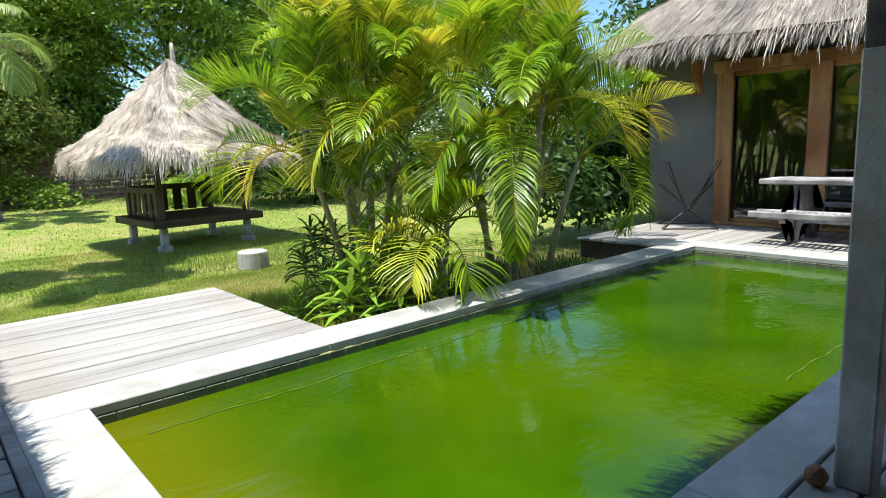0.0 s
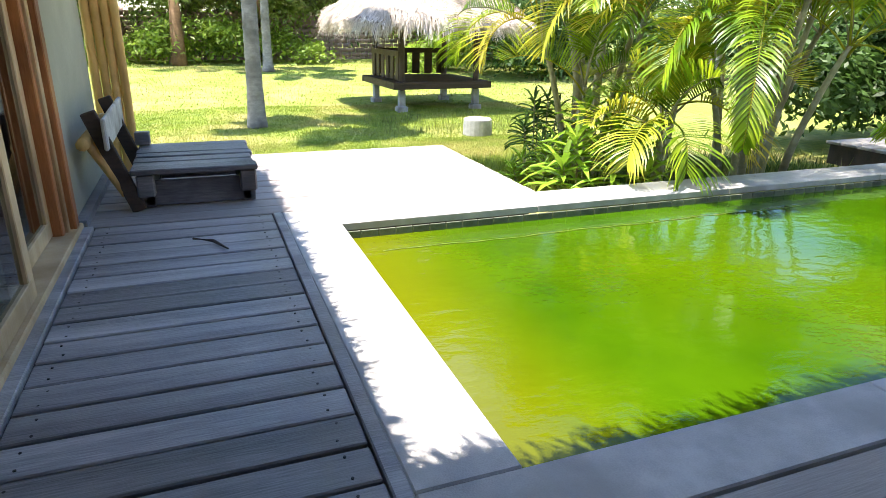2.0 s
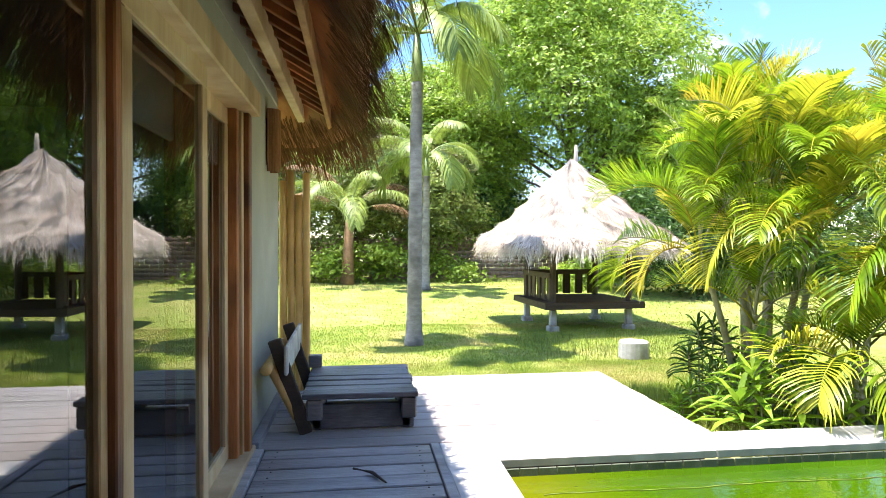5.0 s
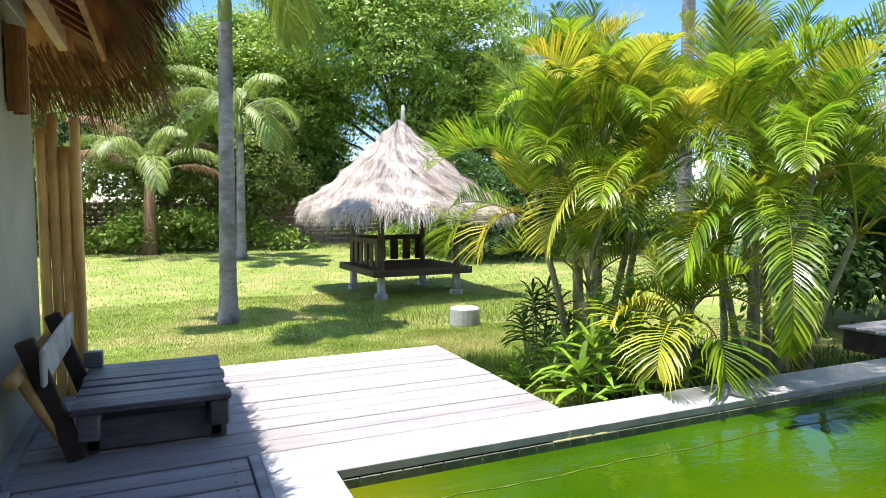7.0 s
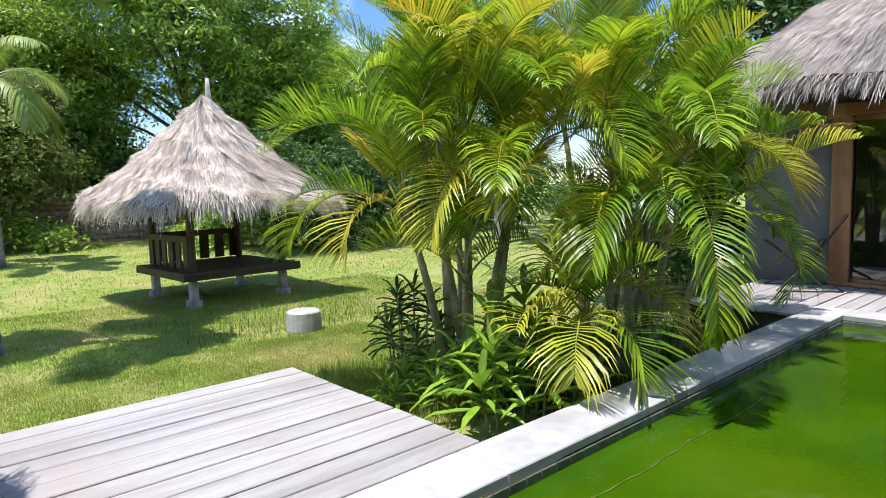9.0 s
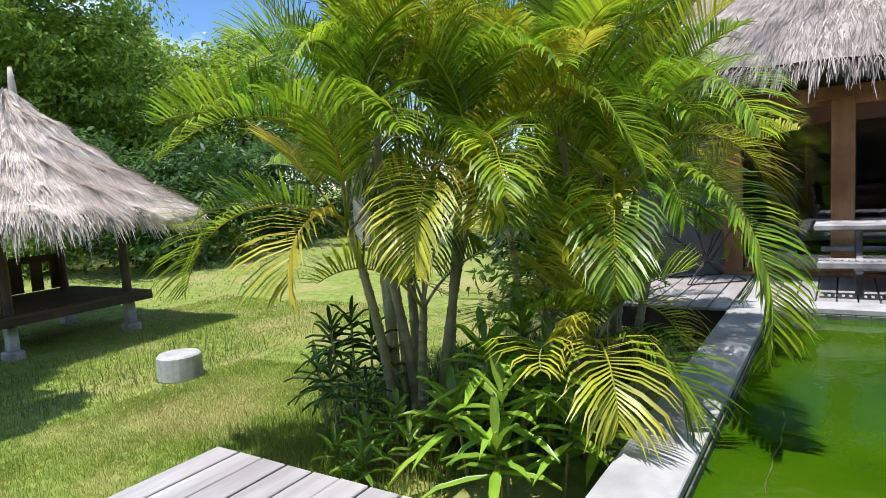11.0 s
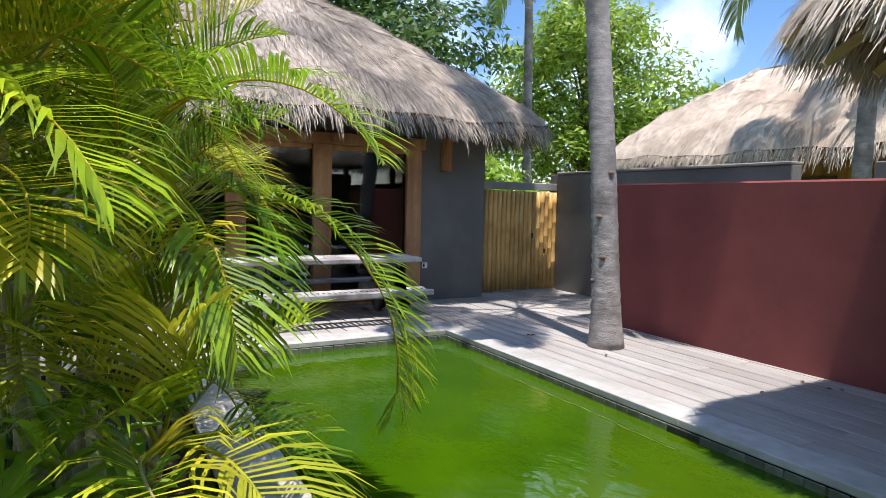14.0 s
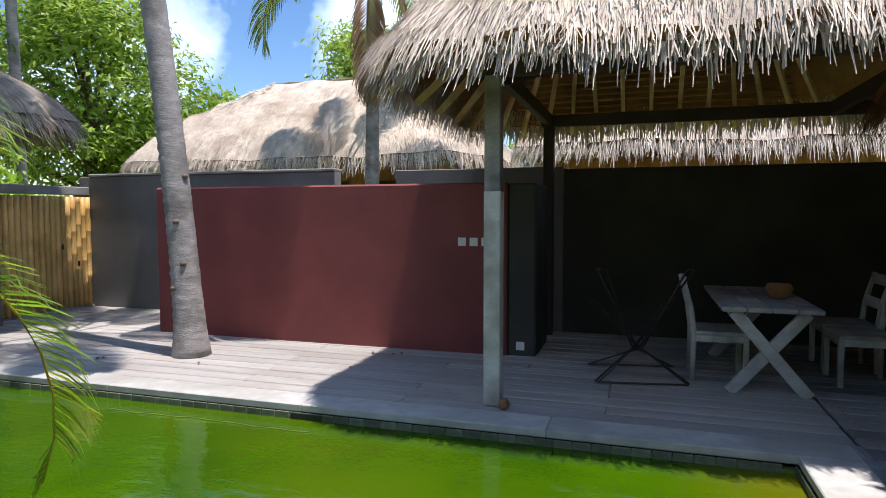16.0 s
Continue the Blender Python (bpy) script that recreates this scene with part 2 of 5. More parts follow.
def water_material():
    m = mat("algae_green_water", (0.022, 0.070, 0.0008), (0.042, 0.108, 0.001), 0.9, 0.04, 0, 3, c3=(0.062, 0.112, 0.0008), big=0.28)
    n, l = m.node_tree.nodes, m.node_tree.links
    b = n["Principled BSDF"]
    b.inputs["IOR"].default_value, b.inputs["Roughness"].default_value = 1.33, 0.012
    co, mp = n.new("ShaderNodeTexCoord"), n.new("ShaderNodeMapping")
    mp.inputs["Scale"].default_value = (1.0, 1.6, 1)
    l.new(co.outputs["Object"], mp.inputs["Vector"])
    no, no2, ad, bp = n.new("ShaderNodeTexNoise"), n.new("ShaderNodeTexNoise"), n.new("ShaderNodeMath"), n.new("ShaderNodeBump")
    no.inputs["Scale"].default_value, no.inputs["Detail"].default_value = 5.5, 4
    no2.inputs["Scale"].default_value, no2.inputs["Detail"].default_value = 0.9, 2
    l.new(mp.outputs[0], no.inputs["Vector"])
    l.new(mp.outputs[0], no2.inputs["Vector"])
    l.new(no.outputs["Fac"], ad.inputs[0])
    l.new(no2.outputs["Fac"], ad.inputs[1])
    bp.inputs["Strength"].default_value, bp.inputs["Distance"].default_value = 0.10, 0.05
    l.new(ad.outputs[0], bp.inputs["Height"])
    l.new(bp.outputs[0], b.inputs["Normal"])
    # sunlight reaching into the shallow west end, put into the colour as yellow
    sep, rg, mx = n.new("ShaderNodeSeparateXYZ"), n.new("ShaderNodeMapRange"), n.new("ShaderNodeMixRGB")
    l.new(co.outputs["Object"], sep.inputs[0])
    l.new(sep.outputs["X"], rg.inputs["Value"])
    rg.interpolation_type = "SMOOTHSTEP"
    rg.inputs["From Min"].default_value, rg.inputs["From Max"].default_value = 1.35, 2.3
    rg.inputs["To Min"].default_value, rg.inputs["To Max"].default_value = 0.75, 0.0
    l.new(rg.outputs[0], mx.inputs[0])
    l.new(b.inputs["Base Color"].links[0].from_socket, mx.inputs[1])
    mx.inputs[2].default_value = (0.13, 0.13, 0.002, 1)
    l.new(mx.outputs[0], b.inputs["Base Color"])
    return m


M_GLASS, M_WATER = glass_material(), water_material()


# ---- mesh helpers ----
def box(bm, x0, x1, y0, y1, z0, z1, bevel=0.0, m=None):
    r = bmesh.ops.create_cube(bm, size=1.0)
    vs = r["verts"]
    for v in vs:
        v.co = Vector(((x0 + x1) / 2 + v.co.x * (x1 - x0), (y0 + y1) / 2 + v.co.y * (y1 - y0), (z0 + z1) / 2 + v.co.z * (z1 - z0)))
    if bevel:
        es = list({e for v in vs for e in v.link_edges})
        out = bmesh.ops.bevel(bm, geom=es, offset=bevel, segments=1, affect="EDGES")
        vs = list({v for f in out["faces"] for v in f.verts} | {v for v in vs if v.is_valid})
    if m is not None:
        bmesh.ops.transform(bm, matrix=m, verts=[v for v in vs if v.is_valid])
    return vs


def beam(bm, a, b, w, h, bevel=0.0):
    """A squared timber from a to b, w wide and h deep."""
    a, b = Vector(a), Vector(b)
    q = (b - a).to_track_quat("X", "Z").to_matrix().to_4x4()
    box(bm, 0, (b - a).length, -w / 2, w / 2, -h / 2, h / 2, bevel, Matrix.Translation(a) @ q)


def tube(bm, points, radii, sides=8, caps=True):
    """A round tube through points with a radius at each."""
    rings = []
    pts = [Vector([float(c) for c in p]) for p in points]
    for i, p in enumerate(pts):
        d = (pts[min(i + 1, len(pts) - 1)] - pts[max(i - 1, 0)]).normalized()
        u = d.orthogonal().normalized() if abs(d.z) < 0.95 else Vector((1, 0, 0))
        u = (u - d * u.dot(d)).normalized()
        v = d.cross(u)
        r = float(radii[i]) if hasattr(radii, "__len__") else radii
        rings.append([bm.verts.new(p + r * (math.cos(2 * math.pi * k / sides) * u + math.sin(2 * math.pi * k / sides) * v)) for k in range(sides)])
    for a, b in zip(rings, rings[1:]):
        for k in range(sides):
            bm.faces.new((a[k], a[(k + 1) % sides], b[(k + 1) % sides], b[k]))
    if caps:
        bm.faces.new(rings[0][::-1])
        bm.faces.new(rings[-1])


def part(name, bm, material, parent=None, label="", smooth=False):
    me = bpy.data.meshes.new(name)
    bmesh.ops.recalc_face_normals(bm, faces=bm.faces)
    bm.to_mesh(me)
    bm.free()
    me.materials.append(material)
    if smooth:
        me.shade_smooth()
    ob = new(name, me)
    ob.parent = parent
    return tagged(ob, label)


def boxpart(name, dims, material, parent=None, label="", bevel=0.004):
    bm = bmesh.new()
    box(bm, *dims, bevel)
    return part(name, bm, material, parent, label)


def structure(name, dims, material, label, category="", bevel=0.01):
    bm = bmesh.new()
    box(bm, *dims, bevel)
    return tagged(part(name, bm, material), label, category or name.split("_")[0], kind="structure")


def arrays(name, verts, faces, material, parent=None, label="", smooth=False):
    """One mesh from numpy arrays of corners and of equal-sided faces."""
    me = bpy.data.meshes.new(name)
    verts, faces = np.asarray(verts, np.float32), np.asarray(faces, np.int32)
    k = faces.shape[1]
    me.vertices.add(len(verts))
    me.vertices.foreach_set("co", verts.ravel())
    me.loops.add(faces.size)
    me.loops.foreach_set("vertex_index", faces.ravel())
    me.polygons.add(len(faces))
    me.polygons.foreach_set("loop_start", np.arange(0, faces.size, k, dtype=np.int32))
    me.update(calc_edges=True)
    me.materials.append(material)
    if smooth:
        me.shade_smooth()
    ob = new(name, me)
    ob.parent = parent
    return tagged(ob, label)


def thing(name, x, y, z, label, category, rz=0, group="", kind=""):
    e = new(name)
    e.empty_display_size = 0.1
    e.matrix_world = pose(x, y, z, 0, 0, rz)
    return tagged(e, label, category, group, kind)


rng = np.random.default_rng(7)


# ---- ground ----
POOL = (1.40, 8.375, 1.29, 4.02)


def ground_height(x, y):
    if POOL[0] - 0.25 < x < POOL[1] + 0.25 and POOL[2] - 0.2 < y < POOL[3] + 0.25:
        return -1.5
    if 3.4 < x < 8.0 and 4.35 < y < 5.25:
        return -0.48 if y < 5.0 else -0.36
    if y < 6.3 and x < 11 and (y < 4.4 or x < 3.0 or x > 8.05):
        return -0.42
    bumps = 0.05 * noise.noise(Vector((x * 0.35, y * 0.35, 0))) + 0.02 * noise.noise(Vector((x, y, 3)))
    low = 0.23 * min(1, max(0, (23 - y) / 7)) * min(1, max(0, (18 - x) / 4)) * (y > 3)
    return -0.2 - low + bumps * min(1, max(0, (y - 6.5) / 3 + 0.3))


xs = sorted({-2000.0, -600.0, -150.0, -60.0, 60.0, 150.0, 600.0, 2000.0, 1.1, 1.2, 8.55, 8.65} | {round(-30 + 0.5 * i, 2) for i in range(120)})
ys = sorted({-2000.0, -600.0, -150.0, -60.0, 60.0, 150.0, 600.0, 2000.0, 1.05, 1.15, 4.2, 4.3, 4.34, 4.36} | {round(-25 + 0.5 * i, 2) for i in range(140)})
gv = [(x, y, ground_height(x, y)) for y in ys for x in xs]
nx = len(xs)
gf = [(j * nx + i, j * nx + i + 1, (j + 1) * nx + i + 1, (j + 1) * nx + i) for j in range(len(ys) - 1) for i in range(nx - 1)]
tagged(arrays("ground", gv, gf, M_LAWN, smooth=True), "sunlit green lawn with dry yellowish patches", "lawn", kind="structure")
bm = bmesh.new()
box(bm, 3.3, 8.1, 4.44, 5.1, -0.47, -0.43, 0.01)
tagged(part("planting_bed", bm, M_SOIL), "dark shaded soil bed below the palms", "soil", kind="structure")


def tufts(name, n, area, h, material, label, w=0.006, lean=0.6, round_patch=False):
    """Loose blades of grass, three corners each; over the whole area, or thinning out from its middle."""
    x0, x1, y0, y1 = area
    x = rng.uniform(x0, x1, n)
    y = rng.uniform(y0, y1, n)
    if round_patch:
        x, y = rng.normal((x0 + x1) / 2, (x1 - x0) / 4, n), rng.normal((y0 + y1) / 2, (y1 - y0) / 4, n)
        keep = (y > y0) & (x > x0)
        x, y = x[keep], y[keep]
        n = len(x)
    z = np.array([ground_height(a, b) for a, b in zip(x, y)]) - 0.01
    hh, an = h * rng.uniform(0.4, 1.3, n), rng.uniform(0, 6.283, n)
    dx, dy = np.cos(an), np.sin(an)
    le = hh * rng.uniform(0.1, lean, n)
    base = np.stack([x, y, z], 1)
    side = np.stack([-dy * w, dx * w, 0 * x], 1)
    tip = base + np.stack([dx * le, dy * le, hh], 1)
    v = np.stack([base - side, base + side, tip], 1).reshape(-1, 3)
    return tagged(arrays(name, v, np.arange(3 * n).reshape(-1, 3), material), label, "grass", kind="stuff")


tufts("lawn_grass", 170000, (-0.5, 5.8, 6.8, 9.6), 0.034, M_GRASS, "short green lawn grass", 0.0035)
tufts("lawn_grass", 110000, (-1.5, 9.0, 9.6, 14.0), 0.04, M_GRASS, "short green lawn grass", 0.006)
tufts("lawn_grass", 30000, (-9, 16, 13.5, 28), 0.05, M_GRASS, "short green lawn grass in the distance", 0.014)
tufts("weeds", 9000, (3.2, 5.4, 5.5, 7.5), 0.12, M_GRASS, "longer weeds at the palm bed", 0.006, round_patch=True)
tufts("lawn_grass", 60000, (3.5, 9.0, 5.4, 9.6), 0.03, M_GRASS, "short green lawn grass behind the palms", 0.005)
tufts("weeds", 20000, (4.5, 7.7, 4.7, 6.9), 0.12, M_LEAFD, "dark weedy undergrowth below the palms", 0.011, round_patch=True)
tufts("weeds", 2500, (4.4, 7.8, 4.8, 7.0), 0.22, M_LEAFY, "longer stray weeds between the palm canes", 0.010, round_patch=True)
tufts("weeds", 700, (3.4, 6.4, 9.6, 12.0), 0.16, M_LEAFY, "tall weeds round the concrete stump", 0.008)

# ---- pool ----
WATER = -0.115
bm = bmesh.new()
box(bm, POOL[0] - 0.04, POOL[0] + 0.01, POOL[2], POOL[3], -1.3, -0.09)
box(bm, POOL[1] - 0.01, POOL[1] + 0.04, POOL[2], POOL[3], -1.3, -0.09)
box(bm, POOL[0], POOL[1], POOL[2] - 0.04, POOL[2] + 0.01, -1.3, -0.09)
box(bm, POOL[0], POOL[1], POOL[3] - 0.01, POOL[3] + 0.04, -1.3, -0.09)
box(bm, POOL[0], POOL[1], POOL[2], POOL[3], -1.4, -1.3)
tagged(part("pool_basin", bm, M_BASIN), "algae-stained plaster swimming pool basin", "pool", kind="structure")
nwx, nwy = 90, 40
wv = [(POOL[0] + 0.012 + (POOL[1] - POOL[0] - 0.024) * i / nwx, POOL[2] + 0.012 + (POOL[3] - POOL[2] - 0.024) * j / nwy, WATER) for j in range(nwy + 1) for i in range(nwx + 1)]
wf = [(j * (nwx + 1) + i, j * (nwx + 1) + i + 1, (j + 1) * (nwx + 1) + i + 1, (j + 1) * (nwx + 1) + i) for j in range(nwy) for i in range(nwx)]
tagged(arrays("water", wv, wf, M_WATER), "murky bright green algae water in the pool", "water", kind="structure")

# ---- houses ----
DOORS = (0.72, 2.17, 3.36, 4.68)


def thatch_roof(name, cx, cy, a, b, r, half_ridge, z0, rise, label, material, strands, power=0.8, lip=0.2, rz=0, fringe=0.3, under=M_REED, eave_depth=0.16):
    """A hipped thatched roof. a, b: half sizes at the eave; r: corner radius; half_ridge along x; z0: lower edge of the fringe's root."""
    top = thing(name, cx, cy, z0, label, "thatched roof", rz)
    per = 2 * (2 * (a - r) + 2 * (b - r)) + 2 * math.pi * r

    def eave(u):
        s = (u % 1.0) * per
        for k, (lx, ly) in enumerate(((1, 0), (0, 1), (-1, 0), (0, -1))):
            ln = 2 * ((a - r) if k % 2 == 0 else (b - r))
            sx, sy = ((-(a - r), -b), (a, -(b - r)), (a - r, b), (-a, b - r))[k]
            if s <= ln:
                return sx + lx * s, sy + ly * s
            s -= ln
            arc = math.pi / 2 * r
            if s <= arc:
                th = -math.pi / 2 + k * math.pi / 2 + s / r
                ccx, ccy = ((a - r), (a - r), -(a - r), -(a - r))[k], (-(b - r), (b - r), (b - r), -(b - r))[k]
                return ccx + r * math.cos(th), ccy + r * math.sin(th)
            s -= arc
        return sx, sy

    nu = 240
    ring = np.array([eave(k / nu) for k in range(nu + 1)])

    def surf(u, v, drop=0.0):
        f = (u % 1.0) * nu
        i = np.minimum(f.astype(int), nu - 1)
        e = ring[i] + (ring[i + 1] - ring[i]) * (f - i)[:, None]
        rid = np.stack([np.clip(e[:, 0], -half_ridge, half_ridge), 0 * e[:, 1]], 1)
        xy = e + (rid - e) * v[:, None]
        lump = 0.026 * np.sin(u * 61 + 9 * v) + 0.018 * np.sin(u * 143 + 23 * v) + 0.028 * np.sin(31 * v + u * 17)
        z = lip + rise * np.sign(v) * np.abs(v) ** power - 0.10 * np.exp(-v * 14) + lump - drop
        return np.c_[xy, z]

    nv = 14
    uu, vv = np.meshgrid(np.linspace(0, 1, nu, endpoint=False), np.linspace(0, 1, nv) ** 1.2)
    outer = surf(uu.ravel(), vv.ravel())
    idx = np.arange(nu * nv).reshape(nv, nu)
    quads = lambda g: np.stack([g[:-1], np.roll(g[:-1], -1, 1), np.roll(g[1:], -1, 1), g[1:]], -1).reshape(-1, 4)
    arrays("thatch_cover", outer, quads(idx), material, top, smooth=True)
    inner = surf(uu.ravel(), vv.ravel() * 0.97 + 0.02, 0.16)
    lining = np.concatenate([inner, outer[:nu]])
    lip_q = np.stack([idx[0], np.roll(idx[0], -1), np.roll(np.arange(nu), -1) + nu * nv, np.arange(nu) + nu * nv], -1)
    arrays("reed_lining", lining, np.concatenate([quads(idx)[:, ::-1], lip_q]), under, top, "brown reed underside")
    # straws lying down the slope
    n = strands
    u, v = rng.uniform(0, 1, n), rng.uniform(0.0, 1, n) ** 1.25
    p, q = surf(u, v), surf(u + rng.normal(0, 0.0012, n), np.maximum(v - 0.06, -0.03))
    d = q - p
    d /= np.linalg.norm(d, axis=1)[:, None] + 1e-9
    acr = surf(u + 0.002, v) - p
    acr /= np.linalg.norm(acr, axis=1)[:, None] + 1e-9
    nrm = np.cross(acr, -d)
    nrm *= np.sign(nrm[:, 2:3] + 1e-9)
    L, w = rng.uniform(0.12, 0.34, n)[:, None], rng.uniform(0.003, 0.008, n)[:, None]
    lift, lift2 = rng.uniform(0.0, 0.02, n)[:, None], rng.uniform(0.005, 0.045, n)[:, None]
    p0, p1 = p + nrm * lift, p + d * L + nrm * lift2 + acr * rng.normal(0, 0.03, n)[:, None]
    vs = np.stack([p0 - acr * w, p0 + acr * w, p1 + acr * w * 0.5, p1 - acr * w * 0.5], 1).reshape(-1, 3)
    tagged(arrays("straw", vs, np.arange(4 * n).reshape(-1, 4), material, top), kind="stuff")
    # straw ends that show under the eave
    n = int(per * 200)
    u, v = rng.uniform(0, 1, n), rng.uniform(0.0, eave_depth, n)
    p, q = surf(u, v + 0.02, 0.165), surf(u, v - 0.03, 0.175)
    d = q - p
    d /= np.linalg.norm(d, axis=1)[:, None]
    acr = surf(u + 0.002, v) - surf(u, v)
    acr /= np.linalg.norm(acr, axis=1)[:, None] + 1e-9
    L, w = rng.uniform(0.10, 0.30, n)[:, None], rng.uniform(0.004, 0.009, n)[:, None]
    p1 = p + d * L + np.c_[rng.normal(0, 0.02, (n, 2)), -rng.uniform(0.01, 0.08, n)]
    vs = np.stack([p - acr * w, p + acr * w, p1 + acr * w * 0.4, p1 - acr * w * 0.4], 1).reshape(-1, 3)
    tagged(arrays("under_straw", vs, np.arange(4 * n).reshape(-1, 4), material, top), kind="stuff")
    # fringe that hangs over the eave
    n = int(per * 330)
    u = rng.uniform(0, 1, n)
    clump = 0.75 + 0.35 * np.sin(u * per * 9) * np.sin(u * per * 23 + 1) + 0.15 * np.sin(u * per * 51)
    v = rng.uniform(-0.01, 0.05, n)
    p, q = surf(u, v, 0.0), surf(u, v - 0.05)
    p[:, 2] -= rng.uniform(0.0, 0.16, n)
    d = q - p
    d[:, 2] -= rng.uniform(0.02, 0.2, n)
    d /= np.linalg.norm(d, axis=1)[:, None]
    acr = surf(u + 0.002, v) - surf(u, v)
    acr /= np.linalg.norm(acr, axis=1)[:, None] + 1e-9
    L = (fringe * clump * rng.uniform(0.45, 1.15, n))[:, None]
    w = rng.uniform(0.003, 0.008, n)[:, None]
    mid = p + d * L * 0.5
    d2 = d.copy()
    d2[:, 2] -= 1.0
    d2 /= np.linalg.norm(d2, axis=1)[:, None]
    end = mid + d2 * L * 0.6 + acr * rng.normal(0, 0.018, n)[:, None]
    vs = np.stack([p - acr * w, p + acr * w, mid + acr * w, mid - acr * w, end + acr * w * 0.4, end - acr * w * 0.4], 1).reshape(-1, 3)
    k = np.arange(n)[:, None] * 6
    fs = np.concatenate([k + np.array([[0, 1, 2, 3]]), k + np.array([[3, 2, 4, 5]])])
    tagged(arrays("fringe", vs, fs, material, top), kind="stuff")
    return top


def glazed_front(name, x, out, ys, label, height, stile, frame_mat, wide):
    """The glazed timber front of a house: posts, lintel, sill, panes. out: -1 or 1, the way it faces along x."""
    e = thing(name, x, ys[0], 0, label, "glass doors", kind="structure")
    y0 = ys[0]
    for i, y in enumerate(ys):
        w = wide[i]
        boxpart("post", sorted((-0.03, out * 0.10)) + [y - y0 - w / 2, y - y0 + w / 2, 0, height], frame_mat, e, bevel=0.008)
    boxpart("lintel", sorted((-0.04, out * 0.12)) + [-wide[0] / 2 - 0.05, ys[-1] - y0 + wide[-1] / 2 + 0.05, height, height + 0.17], frame_mat, e, bevel=0.01)
    boxpart("sill", sorted((-0.04, out * 0.11)) + [-wide[0] / 2, ys[-1] - y0 + wide[-1] / 2, 0.0, 0.05], frame_mat, e, bevel=0.008)
    for i in range(len(ys) - 1):
        a, b = ys[i] - y0 + wide[i] / 2, ys[i + 1] - y0 - wide[i + 1] / 2
        pane = boxpart("pane", [-out * 0.004 - 0.003, -out * 0.004 + 0.003, a, b, 0.10, height - 0.07], M_GLASS, e, "clear window glass", 0)
        pane.visible_shadow = False
        for nm, dd in (("bottom_rail", (a, b, 0.05, 0.10)), ("top_rail", (a, b, height - 0.07, height))):
            boxpart(nm, sorted((-out * 0.02, out * 0.03)) + list(dd), frame_mat, e)
    return e


def sconce(x, y, z, out, label):
    """A cylinder of thin split-cane rods as a wall lamp."""
    e = thing("wall_lamp", x, y, z, label, "wall lamp", group="rattan wall lamps")
    for k in range(22):
        th = math.pi * k / 21 - math.pi / 2
        bm = bmesh.new()
        px, py = out * (0.02 + 0.085 * math.cos(th)), 0.085 * math.sin(th)
        tube(bm, [(px, py, 0), (px, py, 0.52)], 0.0075, 6)
        part("cane", bm, M_RATTAN, e)
    for zz in (0.03, 0.49):
        bm = bmesh.new()
        tube(bm, [(out * (0.02 + 0.078 * math.cos(t)), 0.078 * math.sin(t), zz) for t in np.linspace(-1.57, 1.57, 9)], 0.008, 5)
        part("hoop", bm, M_DARKWOOD, e)
    boxpart("back_plate", sorted((0.0, out * 0.02)) + [-0.05, 0.05, 0.05, 0.45], M_DARKWOOD, e)


def wall_with_opening(name, x0, x1, y0, y1, oy0, oy1, oz, h, material, label):
    bm = bmesh.new()
    box(bm, x0, x1, y0, oy0, -0.4, h, 0.012)
    box(bm, x0, x1, oy1, y1, -0.4, h, 0.012)
    box(bm, x0, x1, oy0, oy1, oz, h)
    box(bm, x0, x1, oy0, oy1, -0.4, -0.002)
    return tagged(part(name, bm, material), label, "wall", kind="structure")


H = 2.75
# second house, across the pool
FX = 10.57
wall_with_opening("wall_east_house_front", FX, FX + 0.2, -0.62, 6.0, DOORS[0] - 0.13, DOORS[3] + 0.13, 2.50, H, M_GRAY, "dark grey plastered house wall")
structure("wall_east_house_south", (FX + 0.2, 15.5, -0.62, -0.3, -0.4, H), M_GRAY, "dark grey plastered side wall", "wall")
structure("wall_east_house_north", (FX + 0.2, 15.5, 5.8, 6.0, -0.4, H), M_GRAY, "dark grey plastered side wall", "wall")
structure("wall_east_house_back", (15.3, 15.5, -0.3, 5.8, -0.4, H), M_ROOMWALL, "pale plastered back wall of the room", "wall")
structure("floor_east_house", (FX + 0.2, 15.3, -0.3, 5.8, -0.2, -0.01), M_ROOMFLOOR, "dark smooth room floor", "floor")
structure("ceiling_east_house", (FX + 0.2, 15.3, -0.3, 5.8, H - 0.1, H - 0.02), M_ROOMWALL, "plain room ceiling", "ceiling")
glazed_front("door_1", FX, -1, DOORS, "tall glass doors between rough orange timber posts", 2.33, 0.1, M_TIMBER, (0.25, 0.27, 0.27, 0.25))
thatch_roof("thatched_roof", 13.0, 2.72, 4.5, 3.4, 1.3, 0.5, 2.66, 2.45, "weathered grey thatch roof of the house across the pool", M_THATCHG, 42000, rz=90, power=0.9)
sconce(FX, 0.13, 2.03, -1, "cylindrical cane wall lamp beside the glass doors")
sconce(FX, 5.16, 2.03, -1, "cylindrical cane wall lamp beside the glass doors")

# first house, along the west deck
GX = -0.31
D1 = (0.95, 2.0, 3.07, 4.14)
wall_with_opening("wall_west_house_front", GX - 0.2, GX, -0.5, 6.1, D1[0] - 0.2, 4.42, 2.50, H, M_OLIVE, "olive-grey plastered house wall in shade")
structure("wall_west_house_south", (-5.3, GX - 0.2, -0.5, -0.3, -0.4, H), M_OLIVE, "olive-grey plastered side wall", "wall")
structure("wall_west_house_north", (-5.3, GX - 0.2, 5.9, 6.1, -0.4, H), M_OLIVE, "olive-grey plastered side wall", "wall")
structure("wall_west_house_back", (-5.5, -5.3, -0.5, 6.1, -0.4, H), M_ROOMWALL, "plain plastered back wall", "wall")
